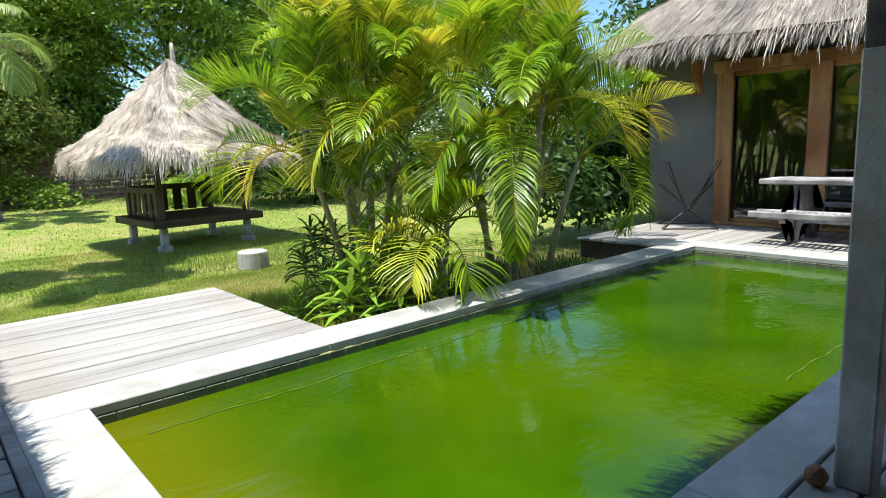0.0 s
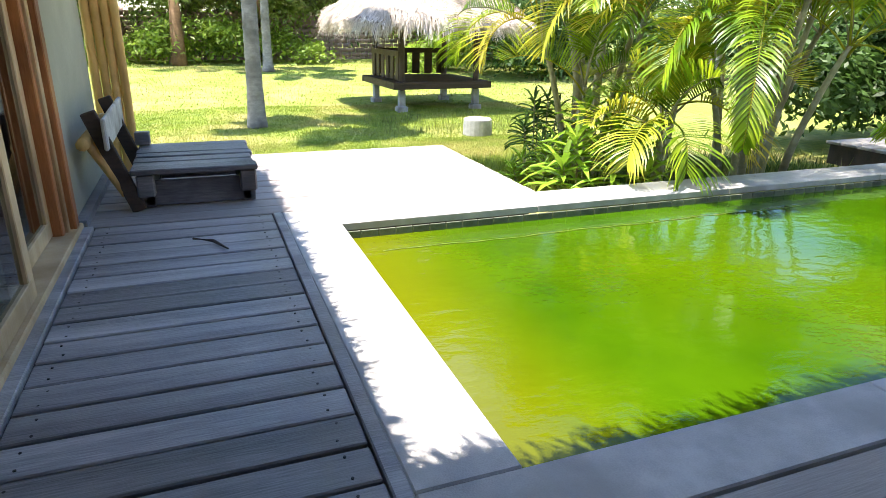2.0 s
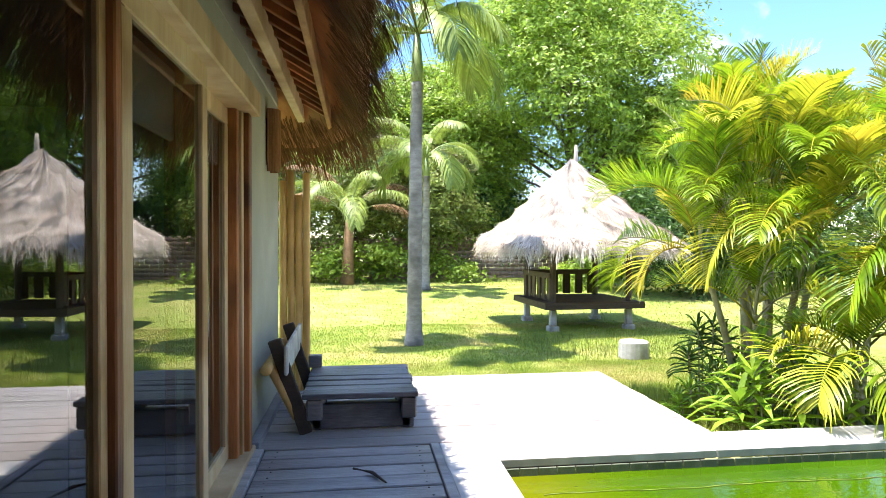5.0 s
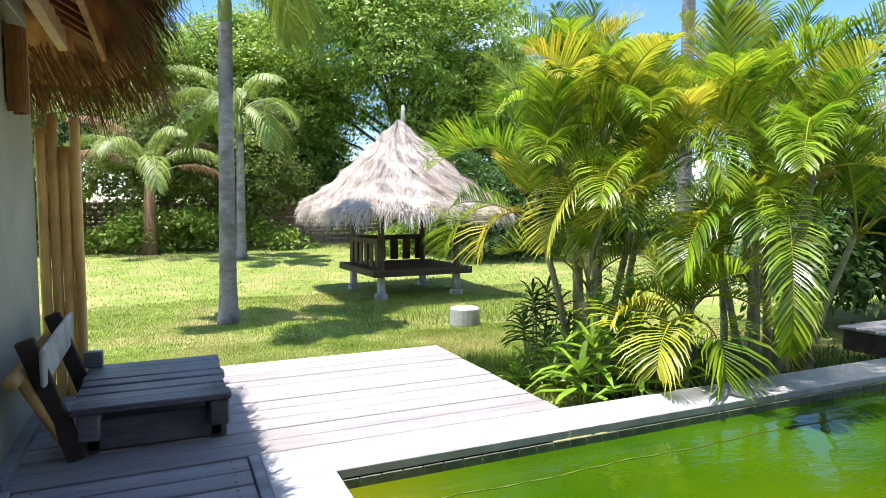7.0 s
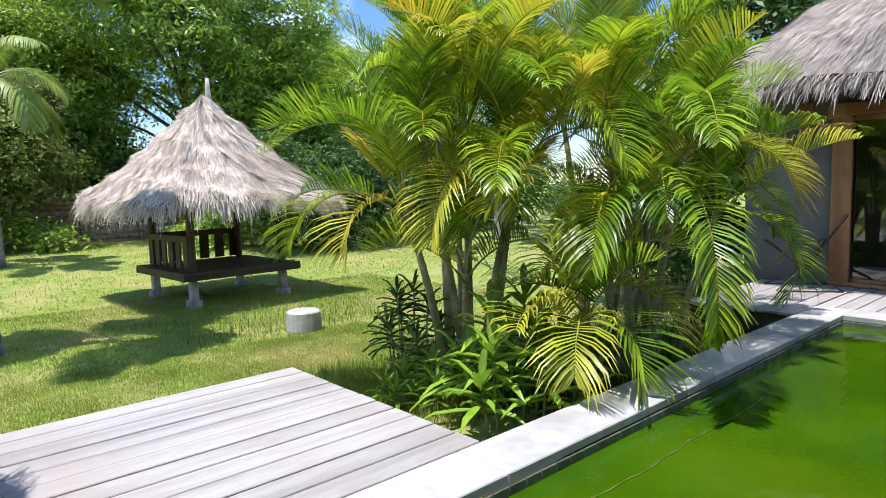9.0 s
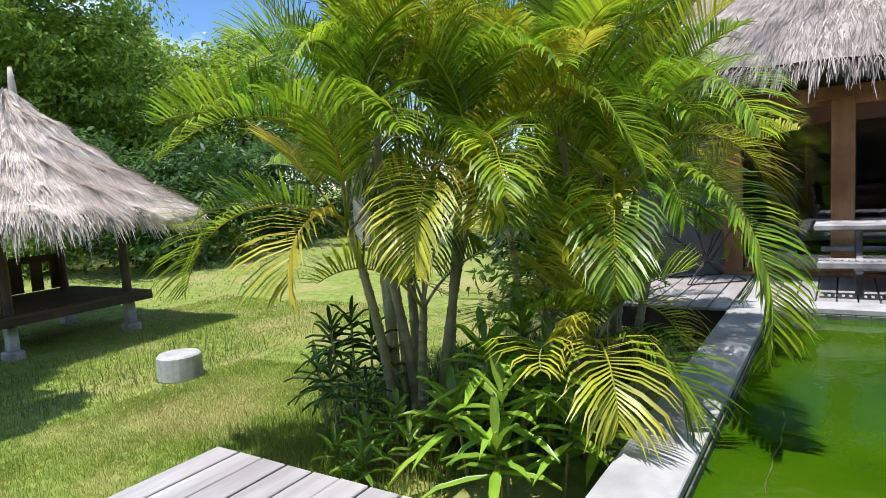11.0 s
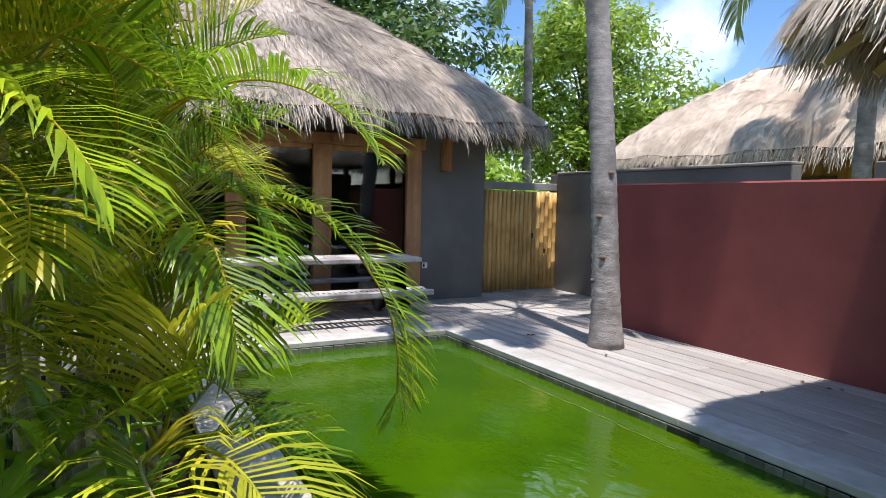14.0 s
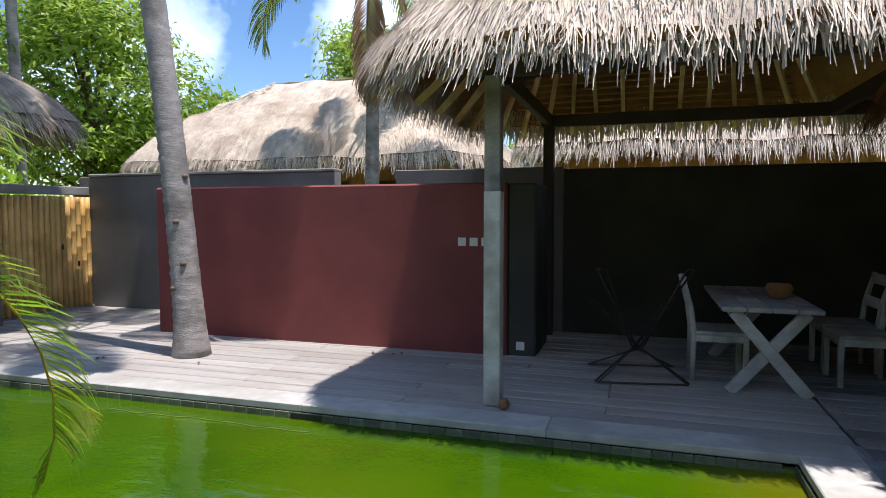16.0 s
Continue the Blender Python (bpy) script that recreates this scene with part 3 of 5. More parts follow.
structure("floor_west_house", (-5.3, GX - 0.2, -0.3, 5.9, -0.2, -0.01), M_ROOMFLOOR, "dark smooth room floor", "floor")
structure("ceiling_west_house", (-5.3, GX - 0.2, -0.3, 5.9, H - 0.1, H - 0.02), M_ROOMWALL, "plain room ceiling", "ceiling")
thatch_roof("thatched_roof", -2.85, 2.60, 4.03, 3.38, 1.0, 0.0, 2.41, 2.7, "brown thatch roof with a deep hanging fringe", M_REED, 15000, rz=90, power=0.9, fringe=0.38, under=M_REDWOOD, eave_depth=0.06)


def sliding_doors():
    e = thing("door_2", GX, 0.75, 0, "sliding glass doors in red-brown and pale timber frames", "glass doors", kind="structure")
    hh = 2.33
    boxpart("lintel", (-0.12, 0.09, 0.0, 3.67, hh, hh + 0.16), M_TIMBERX, e, "pale timber lintel", 0.01)
    boxpart("sill", (-0.14, 0.05, 0.0, 3.67, 0.0, 0.045), M_TIMBERX, e, "pale timber sill track", 0.008)
    for nm, y, w, x0, x1, mt in (("jamb", 3.57, 0.10, -0.16, 0.035, M_REDWOOD), ("jamb", 3.485, 0.06, -0.15, 0.0, M_TIMBERX), ("jamb", 3.42, 0.07, -0.19, -0.02, M_REDWOOD),
                                 ("jamb", 0.06, 0.12, -0.16, 0.035, M_REDWOOD)):
        boxpart(nm, (x0, x1, y - w / 2, y + w / 2, 0.0, hh), mt, e, bevel=0.006)
    for k, (y0, y1, xo) in enumerate(((0.12, 1.26, -0.03), (1.26, 2.40, 0.0), (2.34, 3.40, -0.10))):
        leaf = boxpart("door_leaf", (xo - 0.022, xo + 0.022, y0, y1, 0.05, 0.15), M_TIMBERX, e, "pale timber door frame")
        for nm, dd in (("stile", (y0, y0 + 0.10, 0.15, hh - 0.11)), ("stile", (y1 - 0.10, y1, 0.15, hh - 0.11)), ("top_rail", (y0, y1, hh - 0.11, hh))):
            boxpart(nm, (xo - 0.022, xo + 0.022, *dd), M_TIMBERX, leaf, bevel=0.005)
        for yy in (y0 + 0.05, y1 - 0.05):
            boxpart("cover_strip", (xo - 0.075, xo - 0.023, yy - 0.04, yy + 0.04, 0.15, hh - 0.11), M_REDWOOD, leaf, "red-brown inner strip", 0.003)
        pane = boxpart("pane", (xo - 0.003, xo + 0.003, y0 + 0.10, y1 - 0.10, 0.15, hh - 0.11), M_GLASS, leaf, "reflecting window glass", 0)
        pane.visible_shadow = False
    boxpart("mullion", (-0.13, 0.02, 1.215, 1.30, 0.05, hh), M_REDWOOD, e, "red-brown meeting post", 0.006)
    blind = boxpart("roller_blind", (-0.16, -0.13, 1.36, 3.36, 1.95, 2.30), M_LINEN, e, "rolled-up white blind", 0.01)


sliding_doors()
sconce(GX, 5.35, 2.05, 1, "cylindrical cane wall lamp on the olive wall")
for y in np.arange(-0.4, 6.2, 0.24):
    bm = bmesh.new()
    beam(bm, (GX, y, 2.93), (0.16, y, 2.66), 0.05, 0.08, 0.005)
    tagged(part("rafter", bm, M_REDWOOD), "red-brown rafter under the thatched eave", "rafter", "rafters of the house", kind="structure")
bm = bmesh.new()
beam(bm, (0.18, -0.7, 2.62), (0.18, 6.2, 2.62), 0.04, 0.14, 0.006)
tagged(part("eave_board", bm, M_TIMBER), "orange timber eave board", "trim", kind="structure")
bm = bmesh.new()
beam(bm, (-0.10, -0.7, 2.70), (-0.10, 6.2, 2.70), 0.07, 0.14, 0.006)
tagged(part("wall_plate", bm, M_TIMBERX), "pale timber wall plate under the rafters", "trim", kind="structure")
structure("eave_fill_west", (GX - 0.2, GX, -0.5, 6.1, H, H + 0.35), M_OLIVE, "plaster above the doors", "wall")
structure("eave_fill_east", (FX, FX + 0.2, -0.5, 6.0, H, H + 0.35), M_GRAY, "plaster above the doors", "wall")

# bamboo screen at the north end of the first house
scr = thing("bamboo_screen", -0.31, 6.22, -0.4, "yellow bamboo pole screen at the house corner", "screen")
for k in range(4):
    bm = bmesh.new()
    x, hgt = 0.03 + k * 0.075, 2.46 + 0.14 * math.sin(k * 2.3)
    zs = np.arange(0.05 * k, hgt - 0.05, 0.33)
    pts, rad = [(x, 0.0, -0.08)], [0.037]
    for z in zs:
        pts += [(x, 0.01 * math.sin(k), z), (x, 0.01 * math.sin(k), z + 0.02), (x, 0.01 * math.sin(k), z + 0.04)]
        rad += [0.037, 0.041, 0.037]
    tube(bm, pts + [(x, 0.01 * math.sin(k), hgt)], rad + [0.037], 9)
    part("bamboo_pole", bm, M_BAMBOO, scr, smooth=True)
for z in (0.6, 1.75):
    boxpart("cross_rail", (0, 0.28, 0.045, 0.085, z, z + 0.06), M_BAMBOO, scr)

# ---- boundary walls, gate, maroon wall ----
structure("wall_south", (6.5, 10.95, -2.63, -2.43, -0.4, 2.10), M_GRAY, "grey plastered boundary wall", "wall")
structure("wall_south_low", (5.58, 6.5, -2.62, -2.44, -0.4, 1.80), M_GRAY, "lower stretch of the grey boundary wall", "wall")
structure("wall_south_mid", (3.3, 5.58, -2.63, -2.43, -0.4, 2.09), M_GRAY, "grey plastered boundary wall", "wall")
structure("wall_south_pavilion", (-5.5, 3.3, -2.63, -2.43, -0.4, 2.06), M_CHAR, "unseen charcoal wall added to keep west light out of the pavilion under the pavilion roof", "wall")
structure("wall_gate_return", (10.95, 11.15, -2.63, -2.43, -0.4, 2.10), M_GRAY, "grey plastered wall beside the gate", "wall")
structure("wall_gate_cap", (10.93, 11.13, -2.43, -0.62, 1.80, 1.93), M_CAP, "grey plaster beam over the bamboo gate", "wall")
structure("wall_cap_south", (6.5, 10.93, -2.66, -2.40, 2.10, 2.14), M_CAP, "weathered plaster coping of the wall", "wall")
structure("wall_maroon", (3.70, 8.22, -1.05, -0.88, -0.4, 1.83), M_RED, "maroon plastered garden wall with sunlit foot", "wall", 0.02)
structure("wall_maroon_end", (8.05, 8.22, -1.9, -1.05, -0.4, 1.83), M_RED, "maroon plastered wall end", "wall", 0.02)
structure("wall_pavilion_pier", (3.40, 3.70, -1.75, -0.92, -0.4, 1.82), M_CHAR, "unseen charcoal wall added to keep west light out of the pavilion pier", "wall", 0.02)
# added out of view: keeps light from the west off the pavilion floor
structure("wall_pavilion_west", (-0.62, -0.42, -2.43, -0.5, -0.4, 2.40), M_CHAR, "unseen charcoal wall added to keep west light out of the pavilion", "wall")

structure("trim_gate_sill", (10.90, 11.10, -2.43, -0.62, -0.4, 0.015), M_CAP, "low plaster sill under the gate", "trim")
gate = thing("bamboo_gate", 10.95, -0.84, 0.0, "closed bamboo gate of two leaves in the grey wall", "gate")
n_poles = 17
for k in range(n_poles):
    bm = bmesh.new()
    y = -(k + 0.5) * 1.59 / n_poles
    zs = np.arange(0.02 + 0.11 * (k % 3), 1.76, 0.36)
    pts, rad = [(0, y, 0.02)], [0.043]
    for z in zs[1:]:
        pts += [(0, y, z), (0, y, z + 0.015), (0, y, z + 0.03)]
        rad += [0.043, 0.047, 0.043]
    tube(bm, pts + [(0, y, 1.77)], rad + [0.043], 9)
    part("bamboo_pole", bm, M_BAMBOO, gate, smooth=True)
for z in (0.25, 1.0, 1.6):
    boxpart("cross_rail", (0.045, 0.09, -1.57, -0.02, z, z + 0.06), M_TIMBER, gate)
for y in (-1.02, -1.3):
    boxpart("latch", (-0.07, -0.045, y - 0.012, y + 0.012, 0.95 + (1.02 + y), 1.03 + (1.02 + y)), M_WIRE, gate, "small steel pull")


def plate(name, x, y, z, n, face, label, dark=False):
    """A wall plate for switches or a socket; face: the way it looks, as a turn about z."""
    e = thing(name, x, y, z, label, "wall plate", face)
    boxpart("plate", (-0.045, 0.045, -0.012, 0.0, -0.045, 0.045), M_PLASTIC, e, bevel=0.004)
    for k in range(n):
        boxpart("rocker", (-0.03 + 0.03 * k, -0.005 + 0.03 * k, -0.016, -0.012, -0.03, 0.03), M_PLASTIC if not dark else M_DARKPLASTIC, e, bevel=0.002)


for sx in (4.19, 4.06, 3.93):
    plate("light_switch", sx, -0.88, 1.20, 2, 180, "white plastic light switch on the maroon wall")
plate("power_socket", FX, 0.47, 0.55, 1, -90, "white plastic wall socket beside the door post", True)
plate("power_socket", 3.56, -0.917, 0.10, 1, 180, "white outlet at the foot of the dark pier")

# ---- pavilion over the south deck ----
thatch_roof("thatched_roof", 1.95, -0.62, 2.53, 2.12, 0.8, 0.9, 2.57, 1.75, "pale thatch roof of the open pavilion", M_THATCH, 30000, power=0.85, fringe=0.13, under=M_TIMBER, eave_depth=0.07)


def pavilion_frame():
    e = thing("pavilion_frame", 2.3, -0.62, 0, "grey timber frame of the open pavilion", "pavilion")
    X0, X1, Y0, Y1 = -1.9, 1.15, -1.55, 1.44
    for x, y, z0 in ((X1, Y1, 0), (X1, Y0, 0.0), (X0 - 0.62, Y0, 0.0)):
        bm = bmesh.new()
        box(bm, x - 0.062, x + 0.062, y - 0.062, y + 0.062, z0, 2.56, 0.008)
        part("post", bm, M_GREYWOOD if y > 0 else M_DARKWOOD, e, "weathered pale grey post" if y > 0 else "")
    boxpart("painted_foot", (X1 - 0.066, X1 + 0.066, Y1 - 0.066, Y1 + 0.066, 0.0, 1.68), M_WHITEWOOD, e, "chipped pale blue-white paint", 0.008)
    for a, b in (((X0, Y1, 2.62), (X1 + 0.1, Y1, 2.62)), ((X0 - 0.6, Y0, 2.62), (X1 + 0.1, Y0, 2.62)), ((X1, Y0, 2.63), (X1, Y1, 2.63)), ((X0, Y0, 2.63), (X0, Y1, 2.63))):
        bm = bmesh.new()
        beam(bm, a, b, 0.08, 0.14, 0.008)
        part("tie_beam", bm, M_DARKWOOD, e)
    for k in range(13):
        x = -1.95 + k * 0.32
        for s in (1, -1):
            bm = bmesh.new()
            inner = max(-0.6, min(0.6, x))
            beam(bm, (x, s * 2.02, 2.53), (inner + (x - inner) * 0.2, s * 0.25, 3.90), 0.045, 0.07, 0.005)
            part("rafter", bm, M_TIMBERX, e, "pale timber rafter")
    for k in range(5):
        y = -1.3 + k * 0.65
        bm = bmesh.new()
        beam(bm, (2.07, y, 2.53), (0.75, y * 0.2, 3.86), 0.045, 0.07, 0.005)
        part("rafter", bm, M_TIMBERX, e, "pale timber rafter")
    for s in (1, -1):
        for k in range(24):
            f = k / 24
            bm = bmesh.new()
            hw = 1.7 - 0.95 * f
            beam(bm, (-hw, s * (1.95 - 1.7 * f), 2.63 + 1.40 * f), (hw, s * (1.95 - 1.7 * f), 2.63 + 1.40 * f), 0.035, 0.018)
            part("batten", bm, M_TIMBER, e, "brown roof batten")
    bm = bmesh.new()
    beam(bm, (0.6, 0.85, 2.75), (X1, Y1, 2.5), 0.05, 0.07)
    part("brace", bm, M_DARKWOOD, e)


pavilion_frame()


# ---- gazebo on the lawn ----
def gazebo():
    GXY, RZ, S, BIG = (5.39, 13.75), 3, 0.77, 1.13
    e = thing("gazebo", GXY[0], GXY[1], -0.43, "dark wooden resting platform under a pointed pale thatch roof", "gazebo", RZ)
    for sx in (-1, 1):
        for sy in (-1, 1):
            x, y = sx * S, sy * S
            bm = bmesh.new()
            box(bm, x - 0.10, x + 0.10, y - 0.10, y + 0.10, -0.05, 0.09, 0.02)
            box(bm, x - 0.06, x + 0.06, y - 0.06, y + 0.06, 0.09, 0.38, 0.012)
            part("pedestal", bm, M_STONE, e, "pale concrete footing")
            bm = bmesh.new()
            tube(bm, [(x, y, 0.38), (x, y, 1.0), (x, y, 1.75)], 0.06, 10)
            part("post", bm, M_DARKWOOD, e)
    for k in range(14):
        y = -0.98 + k * 0.14
        boxpart("plank", (-1.0, 1.0, y, y + 0.134, 0.50, 0.535), M_DARKWOOD, e)
    for s in (-1, 1):
        boxpart("edge_beam", (-1.0, 1.0, s * 0.96 - 0.03, s * 0.96 + 0.03, 0.41, 0.50), M_DARKWOOD, e)
        boxpart("edge_beam", (s * 0.96 - 0.03, s * 0.96 + 0.03, -0.93, 0.93, 0.41, 0.50), M_DARKWOOD, e)
    rail = boxpart("rail", (-0.80, 0.80, 0.80, 0.85, 0.98, 1.08), M_DARKWOOD, e)
    boxpart("rail", (-0.85, -0.80, -0.80, 0.80, 0.98, 1.08), M_DARKWOOD, e)
    for k in range(6):
        y = -0.70 + 0.28 * k
        boxpart("slat", (-0.84, -0.815, y - 0.085, y + 0.085, 0.56, 0.98), M_DARKWOOD, e)
        boxpart("slat", (y - 0.085, y + 0.085, 0.815, 0.84, 0.56, 0.98), M_DARKWOOD, e)
    thatch_roof("thatched_roof", GXY[0] - 0.1, GXY[1], 1.62 * BIG, 1.62 * BIG, 0.36 * BIG, 0.02, 1.29, 1.76, "pale pointed straw roof of the gazebo", M_THATCH, 32000, power=1.25, rz=RZ, lip=0.26, fringe=0.38)
    bm = bmesh.new()
    tube(bm, [(0, 0, z) for z in (2.80, 3.0, 3.05, 3.13, 3.17, 3.28, 3.32, 3.47, 3.63)], [0.14, 0.08, 0.06, 0.05, 0.055, 0.045, 0.05, 0.04, 0.025], 10)
    part("finial", bm, M_THATCHG, e, "bound straw finial", True)
    e.scale = (BIG, BIG, BIG)


gazebo()
st = thing("concrete_stump", 4.97, 9.75, -0.46, "short round concrete stump on the lawn", "stump")
bm = bmesh.new()
tube(bm, [(0, 0, 0), (0, 0, 0.02), (0, 0, 0.27), (0, 0, 0.29)], [0.24, 0.25, 0.24, 0.22], 20)
part("body", bm, M_STONE, st, smooth=False)


# ---- furniture ----
def lounger():
    e = thing("wooden_lounger", 0.0, 4.74, 0, "low weathered wooden daybed with a slanted backrest on the shaded deck", "lounger")
    for x in (0.06, 0.78):
        boxpart("bearer", (x, x + 0.12, 0.0, 1.12, 0.10, 0.265), M_LOUNGE, e, bevel=0.012)
        for y in (0.1, 0.95):
            boxpart("foot", (x + 0.01, x + 0.11, y, y + 0.09, 0.0, 0.10), M_LOUNGE, e, bevel=0.008)
    boxpart("front_board", (0.1, 0.86, 0.10, 0.14, 0.01, 0.20), M_LOUNGE, e, bevel=0.006)
    boxpart("back_board", (0.1, 0.86, 1.0, 1.04, 0.01, 0.20), M_LOUNGE, e, bevel=0.006)
    y = -0.02
    for k, w in enumerate((0.17, 0.15, 0.18, 0.15, 0.17, 0.16, 0.17)):
        boxpart("plank", (0.03 + 0.008 * math.sin(k * 3), 0.90 + 0.012 * math.cos(k * 2), y, y + w - 0.018, 0.268, 0.308 + 0.006 * math.sin(k * 5)), M_LOUNGE, e, bevel=0.007)
        y += w
    for yy in (0.04, 0.98):
        bm = bmesh.new()
        beam(bm, (0.06, yy, 0.0), (-0.18, yy, 0.72), 0.05, 0.10, 0.008)
        part("back_post", bm, M_DARKWOOD, e)
    bm = bmesh.new()
    beam(bm, (-0.085, -0.05, 0.57), (-0.085, 1.12, 0.60), 0.03, 0.22, 0.01)
    back = part("back_panel", bm, M_WHITEWOOD, e, "bleached pale back board")
    bm = bmesh.new()
    tube(bm, [(-0.22, -0.12, 0.52), (-0.22, 1.1, 0.54)], 0.042, 9)
    part("bamboo_rail", bm, M_BAMBOO, e, "bamboo rail behind the back", True)
    for yy in (0.0, 0.16, 0.32):
        bm = bmesh.new()
        tube(bm, [(-0.21, yy, 0.52), (-0.02, yy + 0.05, 0.12)], 0.03, 8)
        part("bamboo_brace", bm, M_BAMBOO, e, "bamboo brace", True)
    boxpart("armrest", (0.0, 0.12, 1.0, 1.09, 0.31, 0.42), M_LOUNGE, e, bevel=0.008)


lounger()


def picnic_table():
    e = thing("picnic_table", 9.3, 1.15, 0, "silver-grey wooden table with a joined bench before the glass doors", "table")
    for k in range(4):
        boxpart("top_plank", (0.02 + 0.17 * k, 0.18 + 0.17 * k, 0.0 + 0.02 * (k % 2), 2.5, 0.735, 0.80), M_GREYWOOD, e, bevel=0.012)
    for k in range(2):
        boxpart("seat_rail", (-0.40 + 0.26 * k, -0.31 + 0.26 * k, 0.03, 2.45, 0.345, 0.42), M_GREYWOOD, e, bevel=0.012)
    for k in range(34):
        boxpart("seat_slat", (-0.307, -0.143, 0.06 + 0.07 * k, 0.098 + 0.07 * k, 0.385, 0.41), M_GREYWOOD, e, bevel=0.003)
    for k in range(2):
        boxpart("seat_plank", (0.98 + 0.17 * k, 1.08 + 0.1 * k, 0.03, 2.45, 0.365, 0.42), M_GREYWOOD, e, bevel=0.012)
    for y in (0.34, 2.05):
        bm = bmesh.new()
        prof = [(-0.36, 0.36), (-0.34, 0.28), (-0.10, 0.26), (-0.02, 0.12), (-0.08, 0.0), (0.12, 0.0), (0.20, 0.20), (0.50, 0.20), (0.58, 0.0), (0.78, 0.0), (0.74, 0.26), (1.0, 0.28), (1.02, 0.36), (0.60, 0.40), (0.56, 0.60), (0.66, 0.73), (0.05, 0.73), (0.12, 0.58), (0.08, 0.40)]
        a = [bm.verts.new((px, y - 0.035, pz)) for px, pz in prof]
        b = [bm.verts.new((px, y + 0.035, pz)) for px, pz in prof]
        bm.faces.new(a[::-1])
        bm.faces.new(b)
        for k in range(len(a)):
            bm.faces.new((a[k], a[(k + 1) % len(a)], b[(k + 1) % len(a)], b[k]))
        bmesh.ops.triangulate(bm, faces=[f for f in bm.faces if len(f.verts) > 4])
        part("carved_leg", bm, M_GREYWOOD, e)
    boxpart("stretcher", (0.30, 0.38, 0.37, 2.02, 0.22, 0.32), M_GREYWOOD, e)


picnic_table()


def butterfly_chair(x, y, rz, label, extra=0.9):
    e = thing("butterfly_chair", x, y, 0, label, "chair", rz, "wire butterfly chairs")
    P = lambda a, b, c: Vector((a, b, c)) * 1.12
    loops = ([P(-0.36, -0.30, 0.0), P(0.0, 0.05, 0.22), P(0.36, 0.32, 0.90), P(0.30, 0.36, 0.90), P(0.05, 0.05, 0.25), P(-0.33, -0.34, 0.0), P(-0.36, -0.30, 0.0)],
             [P(0.36, -0.30, 0.0), P(0.0, 0.05, 0.22), P(-0.36, 0.32, 0.90), P(-0.30, 0.36, 0.90), P(-0.05, 0.05, 0.25), P(0.33, -0.34, 0.0), P(0.36, -0.30, 0.0)],
             [P(-0.34, 0.30, 0.0), P(0.0, 0.0, 0.25), P(0.36, -0.34, 0.56), P(0.30, -0.38, 0.55), P(0.0, -0.03, 0.24), P(-0.36, 0.26, 0.0), P(-0.34, 0.30, 0.0)],
             [P(0.34, 0.30, 0.0), P(0.0, 0.0, 0.25), P(-0.36, -0.34, 0.56), P(-0.30, -0.38, 0.55), P(0.0, -0.03, 0.24), P(0.36, 0.26, 0.0), P(0.34, 0.30, 0.0)])
    for lp in loops:
        bm = bmesh.new()
        tube(bm, [p + P(0, 0, 0.012) for p in lp], 0.009, 6)
        part("wire_loop", bm, M_WIRE, e, smooth=True)
    for yy in (-0.32, 0.28):
        bm = bmesh.new()
        tube(bm, [(-0.39, yy * 1.12, 0.01), (0.39, yy * 1.12, 0.01)], 0.009, 6)
        part("floor_bar", bm, M_WIRE, e)


butterfly_chair(9.95, 4.95, 125, "bare dark wire butterfly chair frame on the east deck")
butterfly_chair(2.38, -0.42, 10, "bare dark wire butterfly chair frame in the shaded pavilion")


def trestle_table():
    e = thing("dining_table", 1.33, -0.10, 0, "wooden table on crossed pale legs in the shaded pavilion", "table")
    for k in range(4):
        boxpart("top_plank", (-0.38 + 0.19 * k, -0.195 + 0.19 * k, -1.55, 0.08, 0.69, 0.73), M_GREYWOOD, e, bevel=0.008)
    for y in (0.0, -1.4):
        for s in (-1, 1):
            bm = bmesh.new()
            beam(bm, (-0.30 * s, y + 0.012 * s, 0.0), (0.28 * s, y + 0.012 * s, 0.69), 0.045 if s > 0 else 0.05, 0.10, 0.006)
            part("crossed_leg", bm, M_WHITEWOOD, e, "pale crossed leg")
    boxpart("stretcher", (-0.03, 0.03, -1.4, 0.0, 0.32, 0.40), M_GREYWOOD, e)


def dining_chair(x, y, rz, label):
    e = thing("dining_chair", x, y, 0, label, "chair", rz, "chairs round the pavilion table")
    for sx in (-0.22, 0.22):
        bm = bmesh.new()
        tube(bm, [(sx, 0.22, 0.0), (sx, 0.21, 0.42), (sx, 0.24, 0.65), (sx, 0.31, 0.92)], [0.022, 0.026, 0.026, 0.02], 8)
        part("back_leg", bm, M_WHITEWOOD, e, smooth=True)
        bm = bmesh.new()
        beam(bm, (sx, -0.22, 0.0), (sx, -0.22, 0.42), 0.045, 0.045, 0.004)
        part("front_leg", bm, M_WHITEWOOD, e)
        boxpart("side_rail", (sx - 0.02, sx + 0.02, -0.2, 0.2, 0.36, 0.42), M_WHITEWOOD, e)
    boxpart("seat", (-0.24, 0.24, -0.24, 0.22, 0.42, 0.455), M_GREYWOOD, e, bevel=0.008)
    for z, yy in ((0.60, 0.235), (0.82, 0.285)):
        boxpart("back_slat", (-0.2, 0.2, yy - 0.012, yy + 0.012, z, z + 0.10), M_GREYWOOD, e)
    boxpart("front_rail", (-0.2, 0.2, -0.24, -0.20, 0.36, 0.42), M_WHITEWOOD, e)


